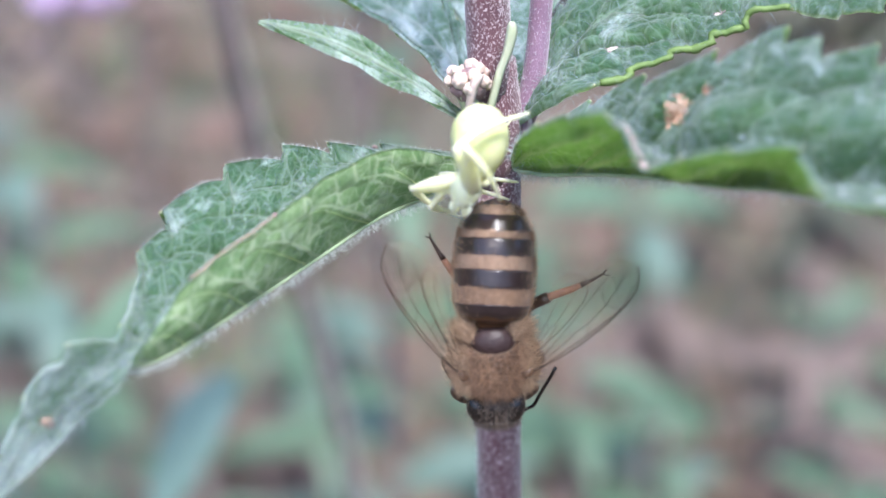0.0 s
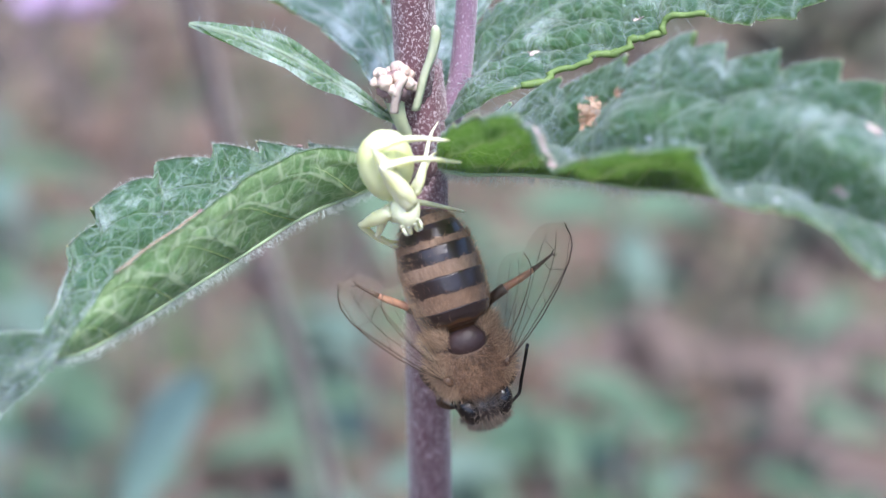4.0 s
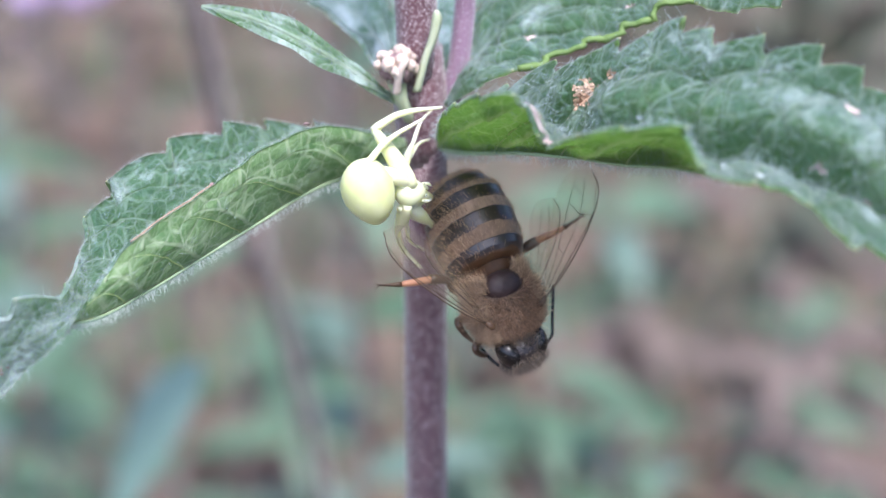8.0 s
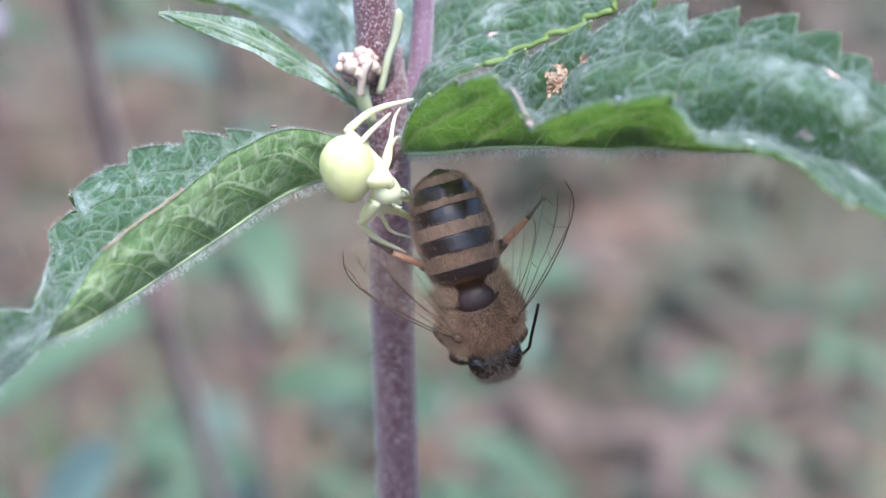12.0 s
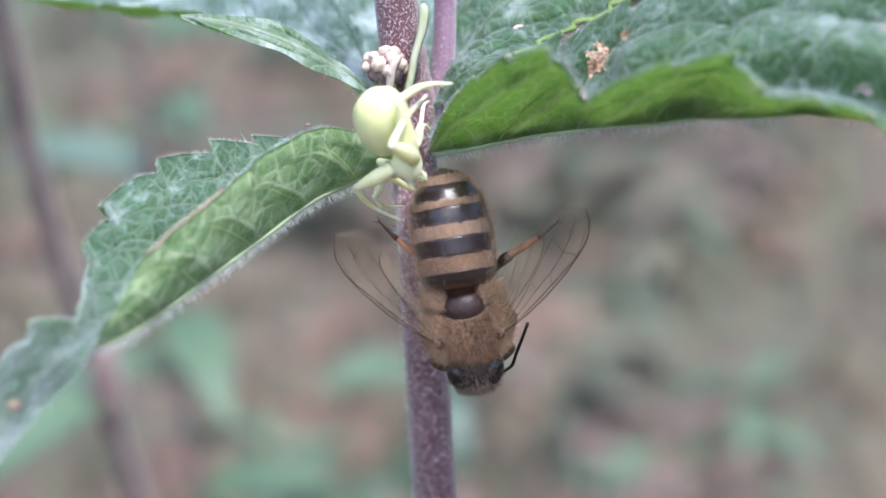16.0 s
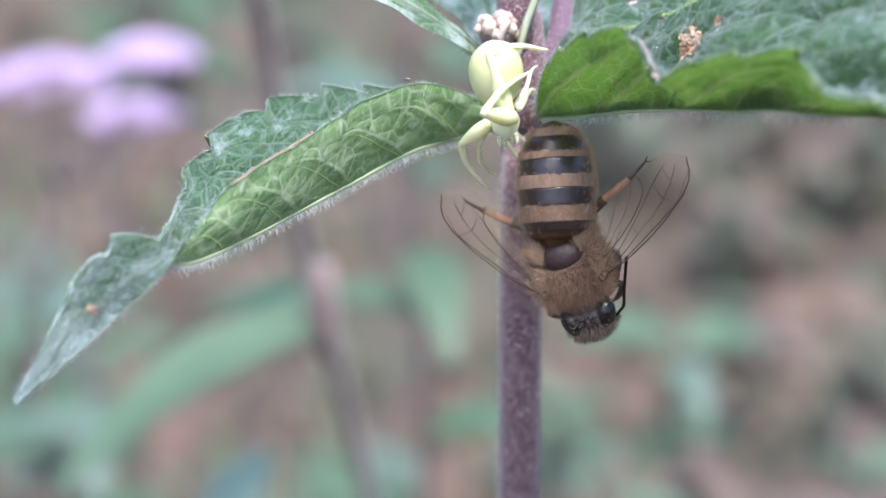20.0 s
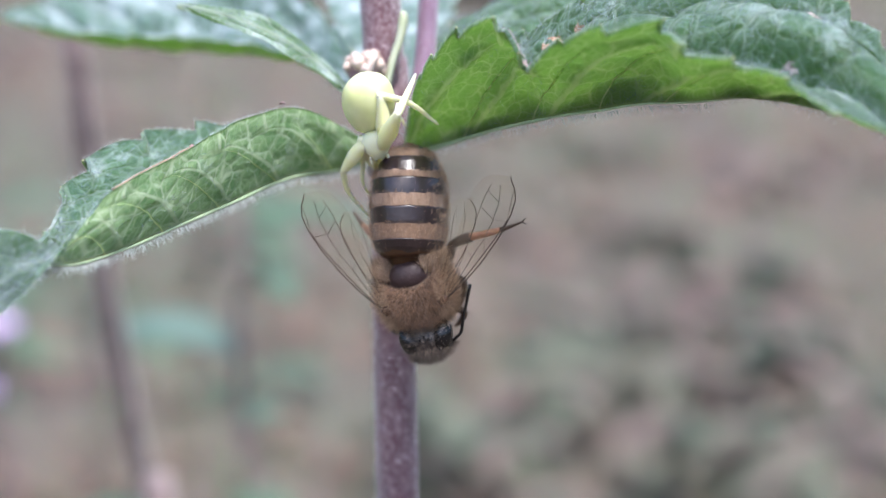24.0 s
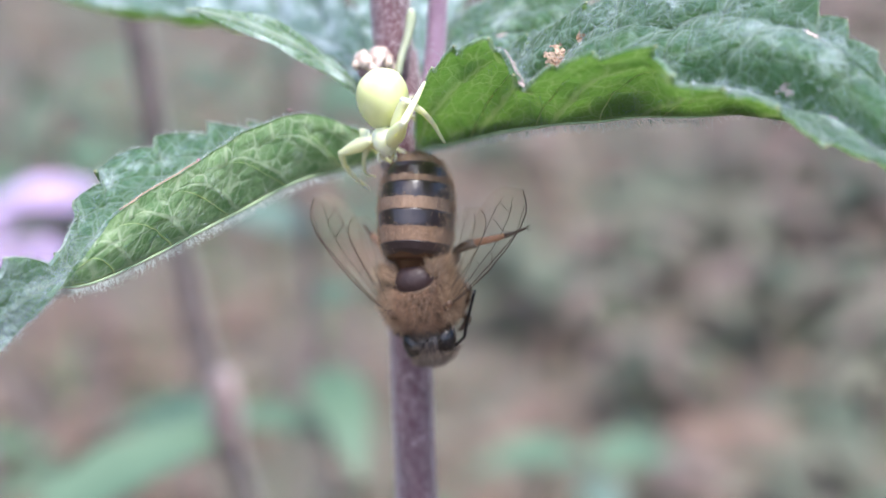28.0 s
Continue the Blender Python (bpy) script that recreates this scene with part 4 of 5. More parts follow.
def bush(label, x, y, top, count, reach, seed, group_mats, bare=0.35):
    """A low leafy herb: a stem with leaves in crossed pairs up its length, above a bare foot."""
    r = random.Random(seed)
    leaves, z0 = [], -420 + 1000 * ground_height(x / 1000, y / 1000)
    for i in range(count):
        z = z0 + (top - z0) * (bare + (1 - bare) * (i + 0.5) / count)
        a = i * 1.9 + r.uniform(-0.4, 0.4)
        ln = reach * r.uniform(0.7, 1.2)
        leaves.append((mm(x, y, z), mm(x + ln * math.cos(a), y + ln * math.sin(a), z + ln * r.uniform(-0.55, 0.15)), ln * 0.00017 * r.uniform(0.8, 1.3), r.choice(group_mats)))
    return far_plant(label, (x / 1000, y / 1000, 0), mm(x, y, top), 0.0012, leaves)


SOFT = (FAR_GREEN, FAR_PALE, FAR_GREEN)
MIDDLE_HERBS = [(-95, 260, -105), (-40, 330, -190), (25, 250, -135), (-150, 420, -150), (10, 430, -260), (-70, 600, -300), (-230, 650, -220), (-60, 240, -165), (60, 360, -225), (-130, 330, -215), (30, 700, -320), (-60, 1500, -330), (-16, 200, -4)]
NEAR_HERBS = [(130, 460, -240), (150, 850, -330), (220, 560, -250), (110, 330, -215), (160, 520, -270), (190, 720, -285), (95, 620, -300), (250, 850, -290), (150, 400, -290)]
FAR_HERBS = [(90, 1250, -320), (380, 1600, -300), (200, 1300, -300), (330, 1500, -270), (120, 1700, -290), (420, 1900, -230), (260, 2000, -230), (500, 1500, -280), (350, 1200, -330), (180, 2300, -200), (450, 2400, -180), (650, 2200, -200), (280, 1180, -320), (420, 1350, -290), (240, 1420, -300), (380, 1650, -250), (470, 1250, -310), (150, 1210, -330), (310, 1340, -300), (340, 1050, -330), (520, 1700, -240), (440, 1500, -270), (260, 1560, -270), (180, 1080, -350), (400, 1150, -330)]
for i, (x, y, top) in enumerate(MIDDLE_HERBS + NEAR_HERBS + FAR_HERBS):
    bush("blurred green herb among dry grass" if i % 2 else "blurred grey-green leafy herb further back", x, y, top + (20 if 1000 < y < 1450 else 0), 26 if y > 1000 else 22, 20 + 0.03 * y, 60 + i, SOFT if x < 80 else (DEAD, FAR_GREEN, DEAD) if y < 700 else (OLIVE, DUSKY, DEAD) if y < 1450 else (DEAD, DEAD, DUSKY))

for i, (x, y, top) in enumerate([(-108, 450, -40), (-84, 520, -42), (-135, 480, -52), (-52, 700, -50), (-30, 760, -58)]):
    bush("tall blurred green herb standing behind the brown stem", x, y, top, 12, 34, 120 + i, (FAR_GREEN, DUSKY, FAR_GREEN), 0.84)


def flower_head(parent, centre, size, seed):
    rng2 = random.Random(seed)
    pieces = []
    for _ in range(90):
        a, r = rng2.uniform(0, 6.28), size * math.sqrt(rng2.random())
        p = centre + Vector((r * math.cos(a), r * math.sin(a), size * 0.35 * (1 - (r / size) ** 2)))
        d = Vector((math.cos(a) * r / size, math.sin(a) * r / size, 1.0)).normalized()
        pieces.append(tube_data([p, p + d * 0.002, p + d * 0.004], [0.0005, 0.0011, 0.0006], 5))
    v, f = joined(pieces)
    return mesh_object("flower_head", v, f, LILAC, parent, "domed head of lilac florets")


flowers = far_plant("blurred herb with lilac flower heads", (-0.17, 0.31, 0), mm(-112, 304, -92), 0.0012, [(mm(-118, 305, -160), mm(-150, 300, -170), 0.009, FAR_GREEN)])
for k, (spot, size) in enumerate((((-85, 300, -60), 0.0095), ((-110, 300, -66), 0.014), ((-97, 330, -82), 0.0105))):
    top = mm(*spot)
    flower_head(flowers, top - flowers.location, size, k + 1)
    a, b = mm(-112, 304, -93) - flowers.location, top - flowers.location
    tube("flower_stalk", [a, (a + b) / 2 + Vector((0, 0, -0.003)), b], [0.0011, 0.001, 0.0009], FAR_STEM, flowers, 7)

far_plant("blurred green herb with broad spreading leaves", (0.055, 0.360, 0), mm(47, 330, -139), 0.0012,
          [(mm(47, 330, -141), mm(17, 324, -140), 0.007, FAR_GREEN), (mm(47, 330, -143), mm(74, 338, -145), 0.0075, FAR_GREEN), (mm(47, 330, -147), mm(53, 308, -155), 0.006, FAR_PALE)])


# ---- the honeybee, hanging head down; its own axes: x across, -y the back, z towards the sting, millimetres ----
def mil(x, y, z):
    return Vector((x, y, z)) / 1000


def lathe(rows, seg=28, flat=1.3):
    """A body of rings (z, half width, depth offset); flatter from back to belly."""
    vs, fs = [], []
    for z, r, dy in rows:
        for k in range(seg):
            a = 2 * math.pi * k / seg
            vs.append(mil(r * math.cos(a), dy + flat * r * math.sin(a), z))
    n = len(rows)
    for i in range(n - 1):
        for k in range(seg):
            a, b = i * seg + k, i * seg + (k + 1) % seg
            fs.append((a, b, b + seg, a + seg))
    fs.append(tuple(range(seg))[::-1])
    fs.append(tuple(range((n - 1) * seg, n * seg)))
    return vs, fs


def blob(name, centre, size, mat, parent, label="", sub=3, shape=None, turn=None):
    bm = bmesh.new()
    bmesh.ops.create_icosphere(bm, subdivisions=sub, radius=1)
    for v in bm.verts:
        c = v.co.copy()
        if shape:
            c = shape(c)
        c = Vector((c.x * size[0], c.y * size[1], c.z * size[2]))
        if turn:
            c = Euler([radians(a) for a in turn]).to_matrix() @ c
        v.co = (c + Vector(centre)) / 1000
    return part(name, bm, mat, parent, label)


def fur(name, count, sampler, length, thick, mat, parent, label, seed, bend=0.45):
    r = random.Random(seed)
    roots = []
    while len(roots) < count:
        s = sampler(r)
        if s:
            roots.append(s)
    v, f = hair_data(roots, length, thick, bend, r)
    return tagged(mesh_object(name, v, f, mat, parent, label), kind="stuff")


bee = empty("honeybee")
tagged(bee, "dead brown-striped honeybee hanging head down below the leaves", "bee")

ABD = 5.9


def abd_r(f):
    """Half width of the abdomen at a share of its length from the waist."""
    return float(np.interp(f, (0, 0.03, 0.08, 0.16, 0.3, 0.45, 0.6, 0.72, 0.82, 0.9, 0.96, 1), (1.2, 1.52, 1.72, 1.84, 1.92, 1.93, 1.87, 1.74, 1.50, 1.16, 0.70, 0.12)))


core_rows = [(ABD * f, abd_r(f) * 0.9 + 0.02, 0) for f in [i / 24 for i in range(25)]]
v, f = lathe([(-0.75, 0.55, 0), (-0.35, 0.95, 0)] + core_rows)
abdomen = mesh_object("abdomen", v, f, BEE_BROWN, bee, "striped tan and black abdomen")
BANDS = [(0.0, 0.05, 0.15), (0.135, 0.28, 0.43), (0.41, 0.54, 0.68), (0.66, 0.735, 0.865), (0.85, 0.94, 0.99)]
for i, (f0, fm, f1) in enumerate(BANDS):
    steps, seg = 24, 64
    rows = []
    for k in range(steps):
        g = f0 + (f1 - f0) * k / (steps - 1)
        swell = 0.985 + 0.03 * (g - f0) / (f1 - f0) - (0.012 if k == steps - 1 else 0)
        rows.append((ABD * g, abd_r(g) * swell * 0.985, 0))
    vs, fs = lathe(rows, seg)
    kinds = []
    for k in range(steps - 1):
        for q in range(seg):
            a = 2 * math.pi * q / seg
            ragged = 0.012 * noise.noise(Vector((math.cos(a) * 2.2, math.sin(a) * 2.2, i * 5))) + 0.008 * noise.noise(Vector((math.cos(a) * 9, math.sin(a) * 9, i * 5 + 2)))
            kinds.append(0 if f0 + (f1 - f0) * (k + 0.5) / (steps - 1) < fm + ragged else 1)
    kinds += [1, 1]
    wavy = [Vector((p.x, p.y, p.z + 0.00006 * noise.noise(Vector((p.x * 2000, p.y * 2000, i))))) for p in vs]
    mesh_object("abdomen_plate", wavy, fs, [(BEE_BROWN, BEE_DUSK, BEE_TAN, BEE_TAN, BEE_TAN)[i], BEE_BLACK], abdomen, "tan furry band with a glossy black hind edge", kinds)


def band_hair(r):
    f0, fm, f1 = r.choice(BANDS[1:])
    a = r.uniform(0, 2 * math.pi)
    g = r.uniform(f0 + 0.005, fm + 0.004 + 0.03 * noise.noise(Vector((math.cos(a) * 5, math.sin(a) * 5, f0 * 9))))
    if r.random() < 0.04:
        g = r.uniform(f0, f1)
    rad = abd_r(g)
    p = mil(rad * math.cos(a), 1.3 * rad * math.sin(a), ABD * g)
    return p, Vector((math.cos(a) * 0.5, math.sin(a) * 0.5, 0.9))


fur("band_hair", 7000, band_hair, 0.00015, 0.0000065, BEE_FUR, abdomen, "short tan hairs", 41, 0.3)


def flank_hair(r):
    g, a = r.uniform(0.03, 0.9), r.choice((0, math.pi)) + r.gauss(0, 0.35)
    rad = abd_r(g)
    return mil(rad * math.cos(a), 1.3 * rad * math.sin(a), ABD * g), Vector((math.cos(a), math.sin(a), 0.9))


fur("flank_fringe", 1800, flank_hair, 0.00026, 0.0000075, PALE_FUR, abdomen, "pale fringe along the flanks", 47, 0.4)

THX = (0, 0.05, -1.72)


def thorax_shape(c):
    k = 1 + 0.10 * max(0, -c.z) * (1 - abs(c.x))
    return Vector((c.x * k, c.y, c.z))


blob("thorax", THX, (1.74, 1.5, 1.75), BEE_SKIN, bee, "furry brown thorax", 4, thorax_shape)
blob("scutellum", (0, -0.86, -0.85), (1.05, 0.74, 0.86), SCUTUM, bee, "shiny dark shield behind the thorax")
blob("hind_thorax", (0, -0.05, -0.35), (1.4, 1.0, 0.6), BEE_SKIN, bee, "dark narrow waist")


def tuft(p, d, amount=0.55):
    """Hairs lean together in tufts."""
    q = Vector(p) * 2600
    return Vector(d) + amount * Vector((noise.noise(q), noise.noise(q + Vector((7, 0, 0))), noise.noise(q + Vector((0, 7, 0)))))


def thorax_hair(r):
    d = Vector((r.gauss(0, 1), r.gauss(0, 1), r.gauss(0, 1))).normalized()
    p = Vector((d.x * 1.74, d.y * 1.5, d.z * 1.75)) + Vector(THX)
    if p.y < 0 and (p.x / 1.2) ** 2 + ((p.z + 0.72) / 0.72) ** 2 < 1 or p.z > -0.35:
        return None
    n = Vector((d.x / 1.62, d.y / 1.5, d.z / 1.85)).normalized()
    return p / 1000, tuft(p / 1000, n + Vector((0, 0, -0.45)))


fur("thorax_fur", 11500, thorax_hair, 0.00048, 0.0000095, BEE_FUR, bee, "dense brown fur", 42, 0.6)
fur("side_fur", 3800, lambda r: (lambda s: s if s and abs(s[0].x) > 0.0011 else None)(thorax_hair(r)), 0.00068, 0.000011, PALE_FUR, bee, "long pale brown fur on the flanks", 46, 0.6)


def waist_hair(r):
    a = r.uniform(0, 2 * math.pi)
    rad = r.uniform(1.05, 1.65)
    if abs(math.cos(a)) < 0.55 and math.sin(a) < 0:
        return None
    p = mil(rad * math.cos(a), 0.95 * rad * math.sin(a), -0.45 + r.uniform(-0.5, 0.25))
    return p, tuft(p, (math.cos(a) * 0.6, math.sin(a) * 0.6, 0.75), 0.4)


fur("waist_fur", 4200, waist_hair, 0.00075, 0.0000115, PALE_FUR, bee, "pale tan fluff at the waist", 44, 0.5)

# head: pivots at the neck
head = blob("head", (0, 0.15, -0.85), (1.36, 0.86, 0.98), BEE_BLACK, bee, "dark head with big glossy eyes", 3)
head.location = mil(0, 0.05, -3.4)
for s in (-1, 1):
    blob("eye", (s * 0.78, -0.02, -0.74), (0.60, 0.72, 0.86), BEE_EYE, head, "large glossy black eye", 3, None, (0, s * 18, s * 14))
for x, z in ((0, -0.55), (-0.22, -0.72), (0.22, -0.72)):
    blob("small_eye", (x, -0.66, z), (0.09, 0.07, 0.09), BEE_EYE, head, "", 2)
for s in (-1, 1):
    if s > 0:
        pts = [(0.5, 0.2, -1.5), (1.1, 0.1, -1.25), (1.68, 0.0, -0.9), (1.85, 0.0, -0.72), (2.1, -0.05, -0.1), (2.5, -0.1, 0.75), (2.85, -0.1, 1.5)]
    else:
        pts = [(-0.45, 0.3, -1.55), (-0.8, 0.6, -1.7), (-1.0, 1.0, -1.5), (-1.2, 1.4, -1.0), (-1.3, 1.8, -0.5), (-1.3, 2.1, -0.1)]
    tube("antenna", [Vector(p) / 1000 for p in spline(pts, 22)], [0.000065 + 0.00002 * min(1, i / 10) for i in range(22)], BEE_EYE, head, 8, "thin black bent antenna")


def face_hair(r):
    d = Vector((r.gauss(0, 1), r.gauss(0, 1), r.gauss(0, 1))).normalized()
    if d.z > -0.25 or abs(d.x) > 0.7 and d.y < 0.1 and d.z > -0.6:
        return None
    if d.y < -0.6 and d.z > -0.3:
        return None
    p = Vector((d.x * 1.40, d.y * 0.85 + 0.15, d.z * 0.98 - 0.85))
    return p / 1000, Vector((d.x, d.y * 0.6 - 0.2, d.z * 1.6 - 0.3))


fur("face_fur", 1500, face_hair, 0.00034, 0.000010, FACE_FUR, head, "greyish brown face fur", 43, 0.3)

# wings: base at the origin, tip along +z; the strong front vein runs along the outer side
WING_FRONT = [(0.0, 0.0), (0.12, 0.03), (0.3, 0.05), (0.55, 0.05), (0.8, 0.015), (0.93, -0.045), (1.0, -0.14)]
WING_BACK = [(0.0, 0.0), (0.10, -0.05), (0.28, -0.12), (0.5, -0.215), (0.72, -0.285), (0.9, -0.275), (1.0, -0.15)]


def wing(name, length, side, parent, hind=False):
    front, back = spline([(a, b, 0) for a, b in WING_FRONT], 26), spline([(a, b, 0) for a, b in WING_BACK], 26)
    if hind:
        back = back * np.array([1, 1.1, 1])
    n = 7

    def at(s, w):
        i = s * 25
        k = min(int(i), 24)
        f = front[k] * (1 - i + k) + front[k + 1] * (i - k)
        b = back[k] * (1 - i + k) + back[k + 1] * (i - k)
        p = f * (1 - w) + b * w
        ripple = 0.09 * math.sin(w * 9 + s * 3) * min(1, 4 * w) + 0.14 * math.sin(s * 2.6) * w
        return mil(side * p[1] * length, -ripple - 0.15 * s * s, p[0] * length)
    vs = [at(i / 25, j / n) for i in range(26) for j in range(n + 1)]
    m = len(vs)
    vs += [p + mil(0, 0.012, 0) for p in vs]
    fs = []
    for i in range(25):
        for j in range(n):
            a = i * (n + 1) + j
            fs.append((a, a + 1, a + n + 2, a + n + 1))
            fs.append((a + m + n + 1, a + m + n + 2, a + m + 1, a + m))
    w = mesh_object(name, vs, fs, WING, parent, "clear veined wing")
    lines = [([(0, 0.02), (0.3, 0.01), (0.6, 0.0), (0.85, 0.0), (1.0, 0.2)], 0.062), ([(0, 0.1), (0.25, 0.14), (0.45, 0.10), (0.62, 0.03)], 0.05),
             ([(0, 0.2), (0.2, 0.34), (0.4, 0.36), (0.52, 0.30), (0.7, 0.36), (0.83, 0.5)], 0.032), ([(0, 0.4), (0.2, 0.6), (0.42, 0.62), (0.6, 0.66), (0.8, 0.72)], 0.03),
             ([(0, 0.6), (0.2, 0.86), (0.4, 0.93)], 0.026), ([(0.45, 0.10), (0.50, 0.30)], 0.028), ([(0.62, 0.03), (0.60, 0.33)], 0.028), ([(0.62, 0.03), (0.75, 0.10), (0.86, 0.06)], 0.028),
             ([(0.40, 0.36), (0.42, 0.62)], 0.026), ([(0.60, 0.33), (0.64, 0.66)], 0.026), ([(0.7, 0.36), (0.75, 0.70)], 0.024), ([(0.2, 0.34), (0.23, 0.62)], 0.026)]
    if hind:
        lines = [lines[0], lines[2], lines[3], lines[8]]
    for pts, r in lines:
        dense = spline([(a, b, 0) for a, b in pts], 10 if len(pts) > 2 else 3)
        tube("wing_vein", [at(min(1, max(0, a)), min(1, max(0, b))) for a, b, _ in dense], 0.001 * r * (0.36 if hind else 0.5), WING_VEIN, w, 5)
    return w


wings = {}
for s, side_name in ((-1, "left"), (1, "right")):
    fw = wing("forewing", 7.25, s, bee)
    fw.location = mil(s * 1.42, -1.0, -2.45)
    blob("wing_root", (0, 0, 0.1), (0.24, 0.2, 0.35), BEE_BROWN, fw, "brown wing joint", 2)
    hw = wing("hindwing", 4.8, s, bee, True)
    hw.location = mil(s * 1.40, -0.75, -1.75)
    wings[s] = (fw, hw)

LEGS = {"hind": [(0.9, 0.9, -0.9), (1.75, 1.1, -0.15), (2.05, 0.9, 0.35), (3.0, 0.5, 0.62), (4.2, 0.3, 0.75), (5.1, 0.2, 0.9), (5.9, 0.1, 1.1)],
        "middle": [(0.9, 1.2, -2.0), (2.0, 1.2, -1.6), (2.3, 1.0, -1.8), (2.1, 1.2, -2.4), (1.8, 1.5, -2.9)],
        "front": [(0.6, 1.2, -3.0), (1.6, 1.2, -3.0), (1.95, 1.2, -3.3), (1.6, 1.6, -3.7), (1.2, 1.9, -3.9)]}
RADII = {"hind": [0.24, 0.30, 0.24, 0.30, 0.28, 0.13, 0.07], "middle": [0.2, 0.24, 0.2, 0.16, 0.08], "front": [0.2, 0.22, 0.2, 0.17, 0.08]}
hind = {}
for s in (-1, 1):
    for kind, pts in LEGS.items():
        pivot = Vector(pts[0])
        pp = spline([(s * (p[0] - pivot.x), p[1] - pivot.y, p[2] - pivot.z) for p in pts], 26)
        rr = np.interp(np.linspace(0, 1, 26), np.linspace(0, 1, len(pts)), RADII[kind])
        cut = 13 if kind == "hind" else 25
        v1, f1 = tube_data([Vector(p) / 1000 for p in pp[:cut + 1]], [r / 1000 * 0.95 for r in rr[:cut + 1]], 9)
        lg = mesh_object(kind + "_leg", v1, f1, BEE_LEG, bee, "dark jointed bee leg")
        lg.location = mil(s * pivot.x, pivot.y, pivot.z)
        if kind == "hind":
            v2, f2 = tube_data([Vector(p) / 1000 for p in pp[cut - 1:20]], [r / 1000 * 0.66 for r in rr[cut - 1:20]], 9)
            mesh_object("shin", v2, f2, POLLEN, lg, "orange-brown flattened shin")
            v3, f3 = tube_data([Vector(p) / 1000 for p in pp[19:]], [r / 1000 * 0.8 for r in rr[19:]], 8)
            foot = mesh_object("foot", v3, f3, BEE_LEG, lg, "dark clawed foot")
            for w in (-1, 1):
                e = Vector(pp[-1]) / 1000
                tube("claw", [e, e + mil(s * 0.12, 0, 0.12 * w), e + mil(s * 0.26, -0.05, 0.13 * w)], [0.00004, 0.00003, 0.00001], CLAW, lg, 5)
            hind[s] = lg


def crown_hair(r):
    d = Vector((r.gauss(0, 0.45), -abs(r.gauss(0.8, 0.3)), r.gauss(0.5, 0.4))).normalized()
    return Vector((d.x * 1.3, d.y * 0.86 + 0.15, d.z * 0.98 - 0.85)) / 1000, d + Vector((0, 0, 0.2))


fur("crown_fur", 900, crown_hair, 0.00045, 0.000008, FACE_FUR, head, "sparse dark hair on the crown", 45, 0.4)


# ---- the crab spider; its own axes: z towards its abdomen, millimetres ----
spider = empty("crab_spider")
tagged(spider, "pale yellow-green crab spider gripping the bee and the leaf", "spider")


def belly(c):
    k = 1 + 0.13 * c.z - 0.05 * c.z * c.z
    return Vector((c.x * k, c.y * k, c.z)) + Vector((0, 0, 0.05 * noise.noise(c * 1.6)))


sp_abdomen = blob("abdomen", (0, 0, 0), (1.32, 1.22, 1.70), SPIDER, spider, "smooth swollen pale yellow abdomen", 4, belly)
sp_abdomen.location = mil(0, 0.2, 2.3)
blob("spinneret", (0, 0.85, 1.15), (0.14, 0.14, 0.12), SPIDER_LEG, sp_abdomen, "", 2)


def cara(c):
    k = 1 - 0.22 * max(0, -c.z)
    return Vector((c.x * k, c.y, c.z))


blob("carapace", (0, 0, 0), (0.74, 0.66, 0.86), SPIDER_HEAD, spider, "greenish white carapace", 4, cara)
for x, z in ((-0.42, -0.56), (-0.15, -0.70), (0.15, -0.70), (0.42, -0.56)):
    blob("eye_mound", (x, -0.36, z), (0.085, 0.06, 0.07), SPIDER_HEAD, spider, "pale eye mound", 2)
    blob("eye", (x, -0.41, z - 0.04), (0.03, 0.03, 0.03), CLAW, spider, "tiny dark eye", 2)
for s in (-1, 1):
    blob("jaw", (s * 0.2, 0.1, -0.88), (0.18, 0.22, 0.34), SPIDER_LEG, spider, "pale jaw", 2)
    tube("feeler", [mil(s * 0.34, -0.1, -0.6), mil(s * 0.44, -0.28, -0.74), mil(s * 0.42, -0.3, -0.94), mil(s * 0.34, -0.26, -1.12)], [0.0001, 0.00009, 0.00008, 0.00004], SPIDER_HEAD, spider, 8, "short whitish feeler")

